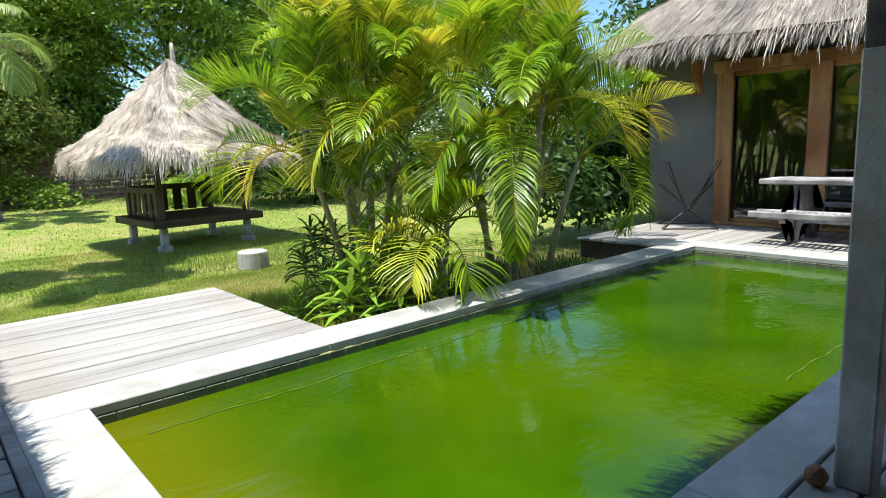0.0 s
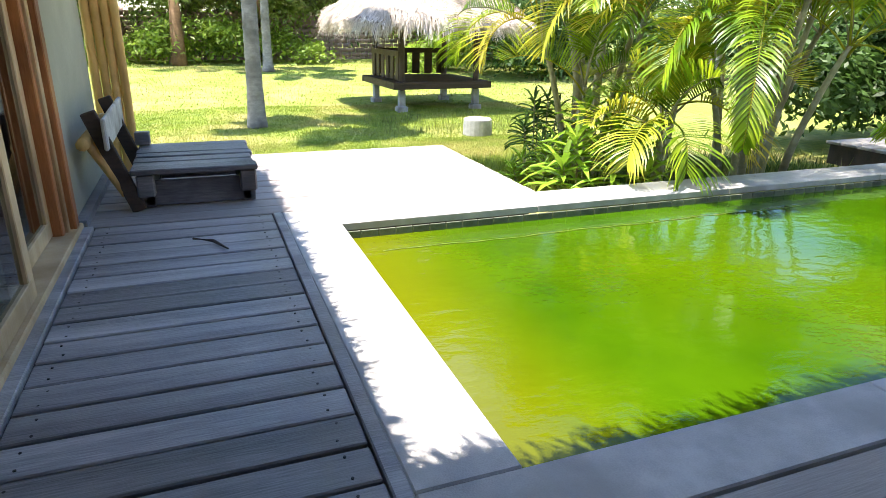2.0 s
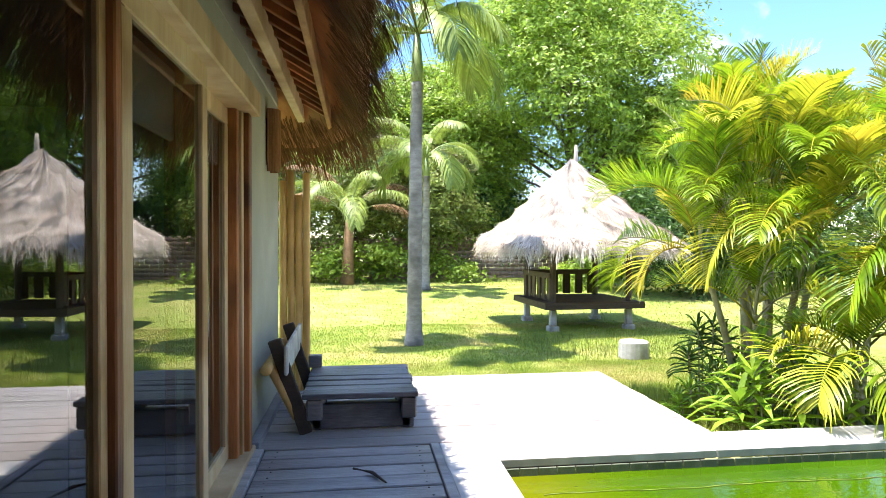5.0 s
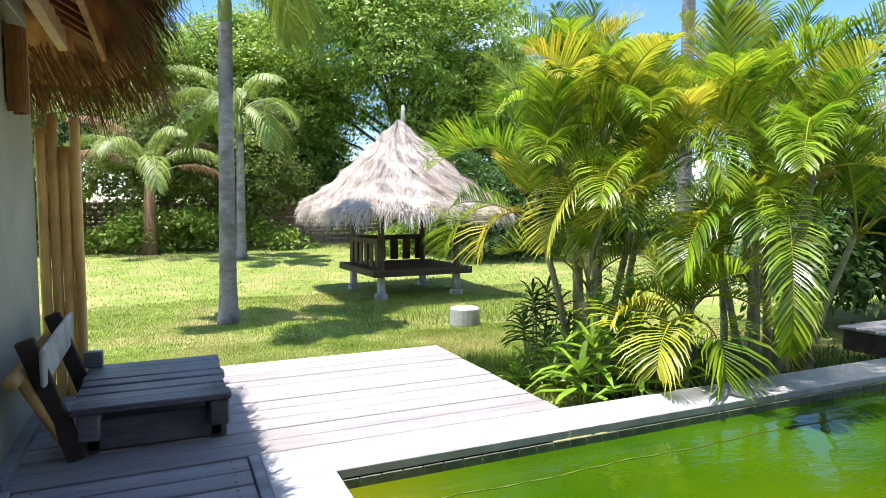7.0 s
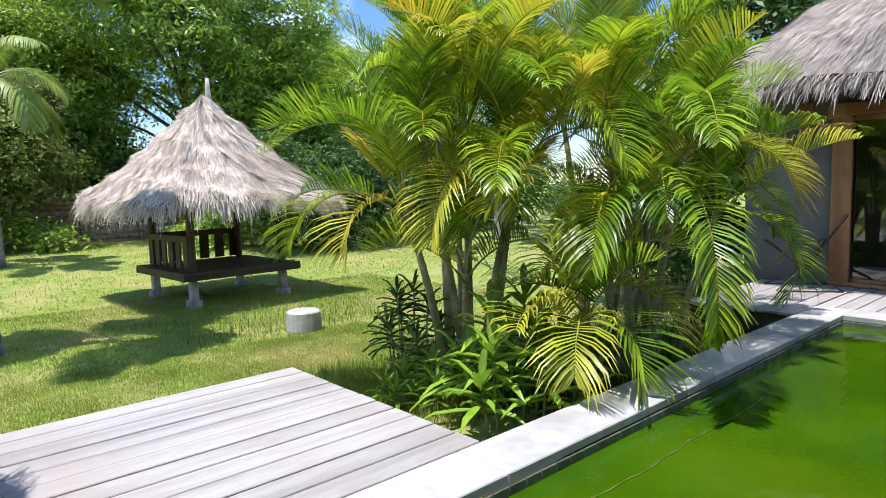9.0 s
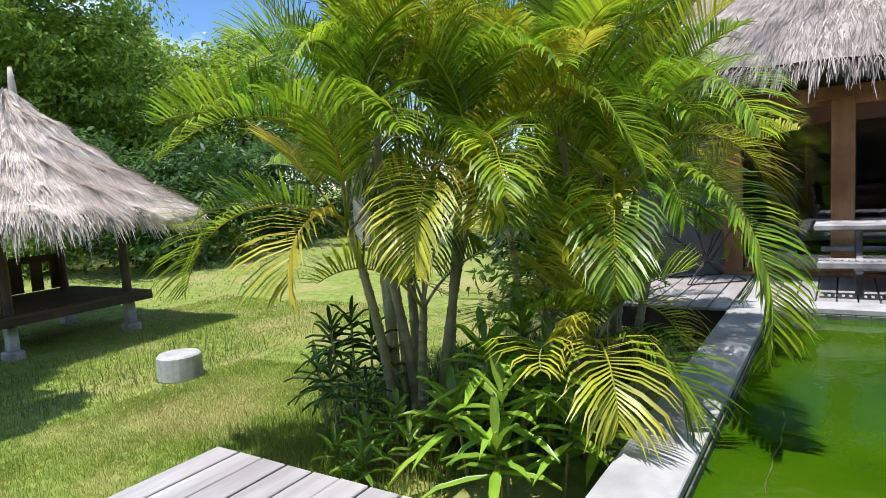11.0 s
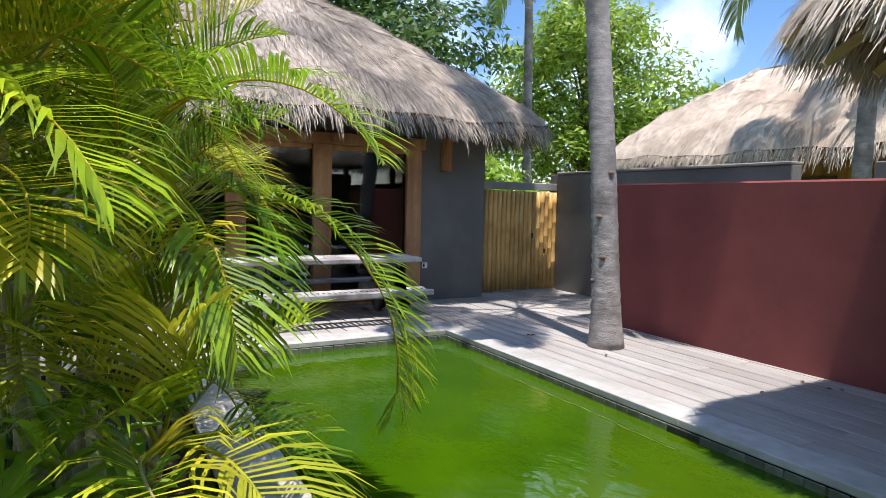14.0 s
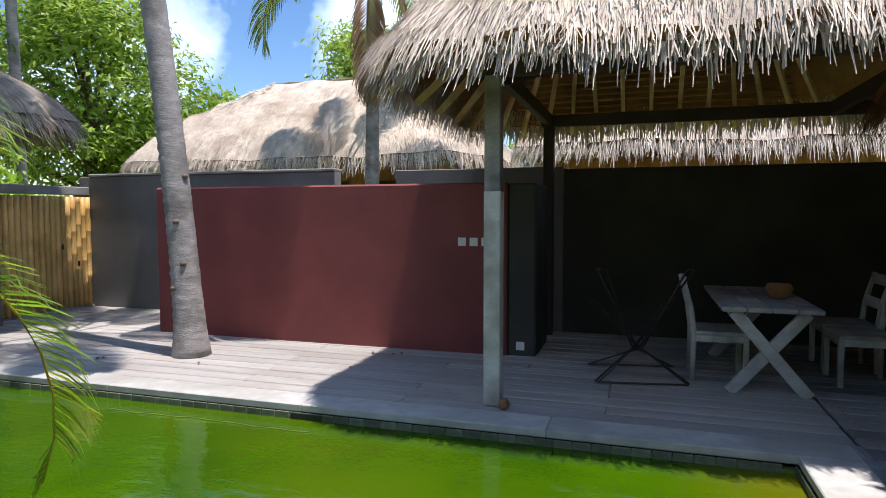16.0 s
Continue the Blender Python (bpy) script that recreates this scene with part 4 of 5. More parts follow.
trestle_table()
dining_chair(1.68, -0.62, -90, "pale wooden chair drawn up to the pavilion table")
dining_chair(0.48, -0.75, 90, "pale wooden chair drawn up to the pavilion table")
dining_chair(0.46, -1.35, 90, "pale wooden chair at the dark end of the table")
jar = thing("clay_bowl", 1.15, -0.75, 0.73, "small brown clay bowl on the table", "bowl")
bm = bmesh.new()
tube(bm, [(0, 0, 0), (0, 0, 0.02), (0, 0, 0.09), (0, 0, 0.13)], [0.06, 0.09, 0.12, 0.10], 14)
part("body", bm, M_RATTAN, jar, smooth=True)
pot = thing("coconut_husk", 3.34, 0.93, 0.0, "small brown coconut husk beside the pavilion post", "husk")
bm = bmesh.new()
bmesh.ops.create_icosphere(bm, subdivisions=2, radius=0.045, matrix=Matrix.Translation((0, 0, 0.04)))
for v in bm.verts:
    v.co *= 1 + 0.12 * noise.noise(v.co * 30)
part("body", bm, M_RATTAN, pot)

# rooms behind the glass
bed = thing("bed", 13.4, 3.0, -0.06, "bed with white linen and a dark headboard in the room", "bed")
boxpart("bed_frame", (-0.9, 0.9, -1.0, 1.0, 0.05, 0.32), M_DARKWOOD, bed)
boxpart("mattress", (-0.88, 0.85, -0.97, 0.97, 0.32, 0.56), M_LINEN, bed, "white mattress", 0.05)
boxpart("headboard", (0.9, 0.98, -1.1, 1.1, 0.05, 1.15), M_FABRIC, bed, "dark red headboard")
for y in (-0.5, 0.5):
    boxpart("pillow", (0.42, 0.82, y - 0.33, y + 0.33, 0.56, 0.70), M_LINEN, bed, bevel=0.06)
tv = thing("wall_screen", 15.29, 1.3, 1.2, "black flat screen mounted on the wall", "television")
boxpart("panel", (-0.06, 0.0, -0.45, 0.45, 0.0, 0.6), M_DARKPLASTIC, tv)
tv = thing("wall_screen", 15.29, 4.3, 1.2, "dark framed picture on the back wall", "picture")
boxpart("panel", (-0.05, 0.0, -0.3, 0.3, 0.0, 0.7), M_DARKPLASTIC, tv)

# ---- houses beyond the boundary wall ----
def far_house(x, y, a, b, label, z=2.32):
    e = thing("bungalow", x, y, -0.2, label, "house")
    boxpart("wall", (-a + 1.1, a - 1.1, -b + 1.1, b - 1.1, 0, 2.75), M_TIMBER, e, "orange timber wall", 0.02)
    for k in range(4):
        xx = -a + 2.0 + k * (2 * a - 4) / 3
        boxpart("window_frame", (xx - 0.5, xx + 0.5, b - 1.12, b - 1.06, 1.2, 2.4), M_DARKWOOD, e)
    thatch_roof("thatched_roof", x, y, a, b, 1.2, a - b + 0.2, z, 2.1, "pale sunlit thatch roof beyond the boundary wall", M_THATCH, 30000, power=0.8, fringe=0.34)


far_house(9.9, -9.0, 4.5, 3.0, "neighbouring bungalow with a thatch roof", 2.58)
far_house(-0.4, -8.6, 5.2, 3.0, "second neighbouring bungalow with a thatch roof", 2.62)


# ---- palms ----
def frond_arrays(base, az, length, droop, lift, nleaf, leaf_len, leaf_w, fold=0.5, twist=0.0, hang=0.35):
    """A pinnate frond: a curved rib and two rows of folded, drooping leaflets. Returns rib points, corners and quads."""
    s = np.linspace(0, 1, 14)
    pitch = lift - droop * s ** 1.3
    step = length / 13
    rad, z = np.cumsum(np.cos(pitch)) * step, np.cumsum(np.sin(pitch)) * step
    a = az + twist * s ** 2
    rib = np.stack([base[0] + rad * np.cos(a), base[1] + rad * np.sin(a), base[2] + z], 1)
    rib[0] = base
    V, F = [], []
    ss = np.linspace(0.22, 0.995, nleaf)
    k = ss * 13
    i = np.minimum(k.astype(int), 12)
    pos = rib[i] + (rib[i + 1] - rib[i]) * (k - i)[:, None]
    tan = rib[np.minimum(i + 1, 13)] - rib[np.maximum(i - 1, 0)]
    tan /= np.linalg.norm(tan, axis=1)[:, None]
    side0 = np.cross(tan, (0, 0, 1.0))
    side0 /= np.linalg.norm(side0, axis=1)[:, None] + 1e-9
    up = np.cross(side0, tan)
    env = np.sin(np.pi * np.clip(0.12 + 0.86 * (ss - 0.2) / 0.8, 0, 1)) ** 0.6
    for sg in (-1, 1):
        n = nleaf
        L = (leaf_len * env * rng.uniform(0.93, 1.05, n))[:, None]
        fw = (0.55 + 0.9 * ss ** 2)[:, None] * rng.uniform(0.93, 1.07, (n, 1))
        d = sg * side0 + tan * fw + up * fold * rng.uniform(0.8, 1.2, (n, 1))
        d /= np.linalg.norm(d, axis=1)[:, None]
        wv = np.cross(d, up)
        wv /= np.linalg.norm(wv, axis=1)[:, None] + 1e-9
        dn = np.array([0, 0, -1.0])
        p0 = pos
        p1 = pos + d * L * 0.45 + dn * L * hang * 0.12
        p2 = pos + d * L * 0.8 + dn * L * hang * 0.5
        p3 = pos + d * L * 1.0 + dn * L * hang * 1.0 + rng.normal(0, 0.015, (n, 3))
        w = leaf_w * rng.uniform(0.8, 1.15, (n, 1))
        q = np.stack([p0 - wv * w * 0.5, p0 + wv * w * 0.5, p1 - wv * w, p1 + wv * w, p2 - wv * w * 0.75, p2 + wv * w * 0.75, p3 - wv * w * 0.08, p3 + wv * w * 0.08], 1).reshape(-1, 3)
        kk = np.arange(n)[:, None] * 8
        f = np.concatenate([kk + np.array([[0, 1, 3, 2]]), kk + np.array([[2, 3, 5, 4]]), kk + np.array([[4, 5, 7, 6]])])
        F.append(f + sum(len(x) for x in V))
        V.append(q)
    return rib, np.concatenate(V), np.concatenate(F)


def frond(parent, base, az, length, droop, lift, material, stem_mat, nleaf=46, leaf_len=0.5, leaf_w=0.014, r=0.013, **kw):
    rib, v, f = frond_arrays(base, az, length, droop, lift, nleaf, leaf_len, leaf_w, **kw)
    ob = arrays("frond", v, f, material, parent)
    bm = bmesh.new()
    tube(bm, rib, np.linspace(r, 0.003, len(rib)), 5)
    part("rib", bm, stem_mat, ob, smooth=True)
    return ob


def areca(x, y, canes, label, seed, aims=()):
    """A clumping palm: ringed canes, each with a tuft of arching fronds. canes: dx, dy, height, tilt azimuth, tilt, fronds, reach."""
    global rng
    rng = np.random.default_rng(seed)
    e = thing("areca_palm", x, y, -0.25, label, "palm", group="palms beside the pool")
    tops = []
    for dx, dy, h, ta, tl, nf, reach in canes:
        nf, h = nf + 1, h + 0.25
        pts = [(dx + math.cos(ta) * tl * s ** 1.4, dy + math.sin(ta) * tl * s ** 1.4, h * s) for s in np.linspace(0, 1, 12)]
        bm = bmesh.new()
        P, R = [Vector(pts[0]) - Vector((0, 0, 0.3))], [0.054]
        for i in range(11):
            a, b = Vector(pts[i]), Vector(pts[i + 1])
            P += [a, a.lerp(b, 0.12), a.lerp(b, 0.9)]
            R += [0.052 - 0.0015 * i, 0.045 - 0.0015 * i, 0.043 - 0.0015 * i]
        tube(bm, P + [Vector(pts[-1])], R + [0.02], 8)
        part("cane", bm, M_STEM, e, smooth=True)
        base = np.array(pts[-1])
        tops.append(base)
        off = rng.uniform(0, 6.28)
        for k in range(nf):
            az = off + k * 2.4 + rng.normal(0, 0.2)
            young = k / max(1, nf - 1)
            high = max(0.0, h - 1.7)
            lift = 0.74 + 0.14 * high + (0.74 - 0.1 * high) * young + rng.normal(0, 0.10)
            droop = 1.45 - 0.85 * young + rng.normal(0, 0.2)
            yellow = rng.uniform() < 0.36 - 0.20 * young
            ln = reach * (1 - 0.14 * high) * rng.uniform(0.70, 1.0)
            frond(e, base - (0, 0, 0.12 * (1 - young)), az, ln, droop, lift, M_PALMY if yellow else M_PALM, M_PALMY if rng.uniform() < 0.4 else M_STEM,
                  nleaf=int(31 * ln), leaf_len=0.52, leaf_w=0.0098, fold=rng.uniform(0.7, 1.35), twist=rng.normal(0, 0.45), hang=rng.uniform(0.10, 0.45))
    # the fronds that reach farthest: cane, tip, bend, yellowed or not
    for c, tx, ty, tz, droop, yellow in aims:
        to = np.array([tx - x, ty - y, tz + 0.25]) - tops[c]
        s = np.linspace(0, 1, 14)
        cx, cz = np.cos(-droop * s ** 1.3).sum() / 13, np.sin(-droop * s ** 1.3).sum() / 13
        flat = math.hypot(to[0], to[1])
        ln = math.hypot(flat, to[2]) / math.hypot(cx, cz)
        frond(e, tops[c], math.atan2(to[1], to[0]), ln, droop, math.atan2(to[2], flat) - math.atan2(cz, cx), M_PALMY if yellow else M_PALM, M_PALMY,
              nleaf=int(31 * ln), leaf_len=0.48 if droop < 2 else 0.34, leaf_w=0.0098, fold=0.75, hang=0.4)
    return e


TAU = 2 * math.pi
areca(4.85, 6.35, [(0.0, 0.0, 1.75, 2.6, 0.35, 8, 1.75), (0.22, 0.12, 2.1, 0.8, 0.3, 8, 1.8), (-0.18, 0.10, 1.35, 3.3, 0.5, 6, 1.6), (0.1, -0.2, 1.5, -1.2, 0.35, 7, 1.6),
                   (0.35, -0.12, 1.8, -0.3, 0.3, 7, 1.7), (0.12, 0.3, 2.5, 1.4, 0.2, 7, 1.7), (-0.05, -0.1, 0.7, -2.3, 0.25, 5, 1.2), (0.3, 0.3, 1.2, 0.9, 0.4, 6, 1.5), (0.0, 0.2, 2.3, -2.6, 0.2, 7, 1.7)],
      "tall clump of areca palm with arching green and yellowed fronds", 3,
      [(2, 3.65, 7.55, 0.9, 1.7, False), (0, 3.15, 6.9, 1.85, 1.4, False), (2, 3.5, 6.3, 1.0, 1.9, True), (3, 4.95, 5.25, 2.0, 1.5, True), (3, 4.4, 5.2, 1.3, 1.9, False), (8, 3.6, 6.2, 2.4, 1.3, False), (5, 4.3, 6.0, 3.3, 0.8, False),
       (0, 3.7, 5.5, 1.9, 1.5, False), (3, 3.9, 4.95, 1.5, 1.7, False), (3, 3.75, 5.5, 1.1, 1.9, True), (4, 4.2, 4.7, 2.2, 1.4, False), (8, 3.8, 5.3, 2.6, 1.2, True), (4, 4.7, 4.4, 1.6, 1.8, False), (1, 4.6, 4.9, 2.9, 1.0, True)])
areca(6.35, 5.15, [(0.0, 0.0, 1.8, -1.6, 0.35, 8, 1.75), (0.25, 0.1, 1.6, 0.1, 0.4, 7, 1.7), (-0.2, -0.05, 1.35, -2.6, 0.4, 6, 1.6), (0.0, 0.25, 2.3, 1.2, 0.2, 8, 1.8),
                   (-0.1, 0.15, 2.0, 2.6, 0.3, 7, 1.7), (0.35, -0.1, 1.2, -0.7, 0.4, 6, 1.5), (-0.3, 0.2, 0.8, 3.0, 0.25, 5, 1.2)],
      "dense areca palm clump leaning over the pool coping", 11,
      [(0, 4.75, 3.75, 1.75, 1.5, False), (2, 4.65, 3.72, 0.42, 2.3, False), (0, 5.85, 4.0, 2.55, 1.0, False), (0, 6.6, 3.9, 1.3, 1.8, True), (1, 7.4, 4.3, 0.7, 2.0, False), (2, 4.9, 4.2, 1.25, 1.9, False),
       (5, 6.9, 4.1, 0.35, 2.2, False), (4, 5.0, 4.6, 2.7, 1.1, False), (2, 4.4, 4.5, 0.9, 1.9, False), (3, 6.3, 4.4, 3.1, 0.9, False), (1, 8.3, 4.5, 1.4, 1.7, True), (5, 8.0, 4.6, 0.9, 2.0, False), (1, 7.9, 5.3, 2.5, 1.2, False), (0, 5.3, 4.2, 1.9, 1.5, False)])
areca(4.75, 4.85, [(0.0, 0.0, 0.45, -2.2, 0.1, 4, 0.9), (0.15, 0.12, 0.6, 0.4, 0.15, 4, 1.0)], "young areca palm with low fronds at the coping", 19,
      [(0, 4.05, 4.4, 0.2, 1.7, True), (0, 4.5, 4.15, 0.15, 1.9, False), (1, 5.3, 4.3, 0.25, 1.8, True), (0, 4.2, 5.0, 0.75, 1.2, False), (1, 4.75, 4.6, 1.15, 0.7, False)])
areca(7.2, 6.2, [(0.0, 0.0, 1.9, 0.4, 0.35, 8, 1.75), (-0.25, 0.15, 2.4, 2.0, 0.3, 8, 1.7), (0.2, -0.2, 1.4, -1.0, 0.4, 7, 1.6), (-0.1, -0.1, 1.0, -1.8, 0.3, 6, 1.4)], "areca palm clump behind the others", 23)


def lady_palm(x, y, z, n, h, label, seed, spread=0.46, leaf=0.36, material=None, narrow=1.0):
    """A bushy plant of upright stems with star-like tufts of strap leaves, each leaf creased along its middle."""
    g = np.random.default_rng(seed)
    e = thing("strap_leaf_shrub", x, y, z, label, "shrub", group="shrubs at the palm bed")
    for k in range(n):
        an, rr = k * 2.399 + g.normal(0, 0.3), spread * math.sqrt((k + 0.3) / n)
        bx, by, hh = rr * math.cos(an), rr * math.sin(an), h * (1.0 - 0.62 * (rr / spread) ** 1.5) * g.uniform(0.88, 1.08)
        tx, ty = bx * 1.25, by * 1.25
        V, F = [], []
        m = 17
        for j in range(m):
            f = j / m
            a, el, L = j * 2.399 + g.normal(0, 0.12), -0.25 + 1.45 * f ** 1.3 + g.normal(0, 0.08), leaf * g.uniform(0.8, 1.15) * (1 - 0.25 * f)
            d = np.array([math.cos(a) * math.cos(el), math.sin(a) * math.cos(el), math.sin(el)])
            s = np.array([-math.sin(a), math.cos(a), 0]) * g.uniform(0.020, 0.028) * narrow
            up = np.cross(d, s / np.linalg.norm(s)) * 0.008
            up = up if up[2] > 0 else -up
            o = np.array([tx, ty, hh - 0.014 * (m - j)])
            c = len(V) * 12
            p = [o, o + d * L * 0.35, o + d * L * 0.72 + [0, 0, -0.05 * L], o + d * L + [0, 0, -0.20 * L]]
            V.append(np.array([q for pp, w in zip(p, (0.3, 1.0, 0.85, 0.04)) for q in (pp - s * w + up, pp - up, pp + s * w + up)]))
            for r in range(3):
                F += [(c + 3 * r, c + 3 * r + 1, c + 3 * r + 4, c + 3 * r + 3), (c + 3 * r + 1, c + 3 * r + 2, c + 3 * r + 5, c + 3 * r + 4)]
        ob = arrays("leaf_tuft", np.concatenate(V), F, material or M_SHRUB, e)
        bm = bmesh.new()
        tube(bm, [(bx, by, -0.1), ((bx + tx) / 2, (by + ty) / 2, hh * 0.6), (tx, ty, hh)], 0.010, 5)
        part("stem", bm, M_STEM, ob)


lady_palm(4.28, 5.14, -0.42, 12, 1.06, "bright green strap-leaved shrub with star-like tufts at the deck corner", 5, 0.46, 0.44, None, 1.4)
lady_palm(4.52, 6.75, -0.42, 9, 1.05, "taller dark strap-leaved shrub beside the palm canes", 6, 0.30, 0.30, M_LEAFD, 0.7)
lady_palm(4.12, 6.10, -0.42, 7, 0.42, "low strap-leaved shrub in the weeds", 8, 0.34, 0.26, None, 0.8)


def coconut(x, y, z, h, r, lean, crown, label, shaft=0.0, reach=2.6, nf=14, mats=(M_PALMB,), dead=0, leaf=0.6, knots=()):
    e = thing("coconut_palm", x, y, z, label, "palm")
    top = (lean[0], lean[1], h)
    bm = bmesh.new()
    n = int(h / 0.11)
    P, R = [], []
    for i in range(n + 1):
        s = i / n
        px, py = lean[0] * s ** 1.3, lean[1] * s ** 1.3
        rr = r * (1.0 - 0.22 * s + 0.32 * math.exp(-s * h * 3.2))
        P += [(px, py, h * s), (px, py, h * s + 0.06)]
        R += [rr * (1.0 + 0.02 * math.sin(i * 1.7)), rr * (0.945 + 0.015 * math.sin(i * 2.9))]
    tube(bm, P, R, 16)
    part("trunk", bm, M_TRUNK, e, smooth=True)
    for kz, ka in knots:
        bm = bmesh.new()
        s = kz / h
        c = Vector((lean[0] * s ** 1.3 + r * 0.95 * math.cos(ka), lean[1] * s ** 1.3 + r * 0.95 * math.sin(ka), kz))
        bmesh.ops.create_icosphere(bm, subdivisions=2, radius=1.0, matrix=Matrix.Translation(c) @ Matrix.Diagonal((0.035, 0.035, 0.028, 1)))
        part("knot", bm, M_BARK, e, "dark scar on the trunk", True)
    if shaft:
        bm = bmesh.new()
        tube(bm, [top, (top[0], top[1], h + shaft * 0.3), (top[0], top[1], h + shaft)], [r * 0.72, r * 0.8, r * 0.4], 12)
        part("crownshaft", bm, M_CROWNSHAFT, e, "smooth green crownshaft", True)
    if crown:
        base = np.array([top[0], top[1], h + shaft])
        for k in range(nf):
            young = k / nf
            frond(e, base, k * 2.4 + rng.normal(0, 0.15), reach * rng.uniform(0.85, 1.1), 1.9 - 0.5 * young + rng.normal(0, 0.1), 0.15 + 1.05 * young, mats[k % len(mats)], M_CROWNSHAFT,
                  nleaf=60, leaf_len=leaf, leaf_w=0.018, r=0.03, fold=0.25, hang=0.8)
        for k in range(dead):
            frond(e, base, 1.9 + k * 1.3, reach, 1.2, -0.9, M_DEADLEAF, M_DEADLEAF, nleaf=40, leaf_len=leaf * 0.7, leaf_w=0.02, r=0.03, fold=0.0, hang=1.0)
    return e


coconut(1.46, 11.3, -0.45, 4.75, 0.14, (0.05, 0.0), True, "slim grey-trunked palm with a green crownshaft on the lawn", 0.95, 1.9, 12)
coconut(2.75, 21.5, -0.22, 3.9, 0.15, (0.05, 0.1), True, "slim pale-trunked palm farther back on the lawn", 0.7, 2.4, 13)
coconut(6.93, 0.08, 0.0, 6.4, 0.155, (1.0, -0.28), True, "leaning grey coconut palm growing through the south deck", 0.0, 2.7, 11, knots=((1.42, 2.0), (0.98, 2.2), (0.72, 1.2), (1.9, 3.0)))
coconut(15.7, 15.9, -0.2, 11.5, 0.24, (0.2, 0.2), True, "tall coconut palm behind the palm clump", 0.0, 3.2, 14)
coconut(18.6, -7.4, -0.2, 9.5, 0.17, (0.1, 0.1), True, "tall slender palm behind the house across the pool", 0.0, 2.8, 12)
coconut(7.26, -5.36, -0.2, 3.75, 0.16, (-0.05, 0.0), True, "palm with a green crownshaft behind the maroon wall", 2.9, 2.9, 11, dead=2)


def drooping_palm(x, y, h, label):
    e = thing("young_coconut_palm", x, y, -0.2, label, "palm")
    bm = bmesh.new()
    tube(bm, [(0, 0, 0), (0.05, 0, 0.4), (0.1, 0, h)], [0.32, 0.24, 0.15], 12)
    part("trunk", bm, M_DEADLEAF, e, "shaggy brown trunk", True)
    for k in range(13):
        y_ = k / 13
        frond(e, np.array([0.1, 0, h]), k * 2.4, 3.4, 2.2 - 0.6 * y_, 0.7 + 0.7 * y_, M_PALMB if k % 4 else M_DEADLEAF, M_CROWNSHAFT, nleaf=52, leaf_len=0.65, leaf_w=0.019, r=0.03, fold=0.3, hang=0.9)


drooping_palm(0.0, 24.6, 2.5, "young coconut palm with drooping fronds before the fence")
drooping_palm(-4.6, 26.5, 1.6, "young coconut palm beside the hedge")


# ---- trees, hedges, fences ----
def foliage(parent, blobs, n, size, material, seed, name="crown", spray=34):
    """Leaves in flattened sprays on the shells of many lobes: lit tops, dark gaps between and below."""
    g = np.random.default_rng(seed)
    b = np.array(blobs, float)
    wts = b[:, 3] ** 2
    wts /= wts.sum()
    nc = max(1, n // spray)
    pick = g.choice(len(b), nc, p=wts)
    d = g.normal(0, 1, (nc, 3))
    d /= np.linalg.norm(d, axis=1)[:, None]
    d[:, 2] = np.where(d[:, 2] < -0.45, -d[:, 2], d[:, 2])
    rad = b[pick, 3] * g.uniform(0.62, 1.1, nc)
    c = b[pick, :3] + d * rad[:, None] * np.array([1, 1, 0.8])
    wide = np.repeat(size * g.uniform(1.8, 3.8, nc), spray)[:, None]
    cc, dd = np.repeat(c, spray, 0), np.repeat(d, spray, 0)
    m = len(cc)
    off = g.normal(0, 1, (m, 3)) * np.array([1, 1, 0.42])
    cc = cc + off * wide - np.array([0, 0, 0.16]) * (off[:, :1] ** 2 + off[:, 1:2] ** 2) * wide
    nrm = dd * 0.75 + g.normal(0, 0.45, (m, 3)) + np.array([0, 0, 0.45])
    nrm /= np.linalg.norm(nrm, axis=1)[:, None]
    t = np.cross(nrm, g.normal(0, 1, (m, 3)))
    t /= np.linalg.norm(t, axis=1)[:, None]
    s = np.cross(nrm, t)
    L, W = size * g.uniform(0.6, 1.2, (m, 1)), size * g.uniform(0.26, 0.46, (m, 1))
    v = np.stack([cc - t * L, cc + s * W + t * L * 0.1, cc + t * L - nrm * L * 0.25, cc - s * W + t * L * 0.1], 1).reshape(-1, 3)
    return tagged(arrays(name, v, np.arange(4 * m).reshape(-1, 4), material, parent), kind="stuff")


def tree(x, y, h, spread, n, size, material, label, seed, trunk=0.28, low=0.35):
    g = np.random.default_rng(seed)
    e = thing("tree", x, y, -0.2, label, "tree")
    bm = bmesh.new()
    tube(bm, [(0, 0, -0.4), (0.1, 0, h * 0.25), (0.0, 0.1, h * 0.55), (0.1, 0, h * 0.8)], [trunk * 1.2, trunk, trunk * 0.6, trunk * 0.2], 10)
    part("trunk", bm, M_BARK, e, smooth=True)
    blobs = []
    for k in range(22):
        a, f = k * 2.4 + g.normal(0, 0.3), (k + 0.5) / 22
        z = h * (low + (0.92 - low) * f)
        rr = spread * (0.75 * math.sin(math.pi * min(1, 0.25 + 0.68 * f)) + 0.05) * g.uniform(0.6, 1.0)
        tip = (rr * math.cos(a), rr * math.sin(a), z)
        bm = bmesh.new()
        tube(bm, [(0, 0, z * 0.62), (tip[0] * 0.5, tip[1] * 0.5, z * 0.85), tip], [trunk * 0.35, trunk * 0.22, trunk * 0.06], 6)
        part("limb", bm, M_BARK, e)
        blobs.append((*tip, spread * g.uniform(0.24, 0.42)))
    blobs.append((0, 0, h * 0.9, spread * 0.4))
    foliage(e, blobs, n, size, material, seed)
    return e


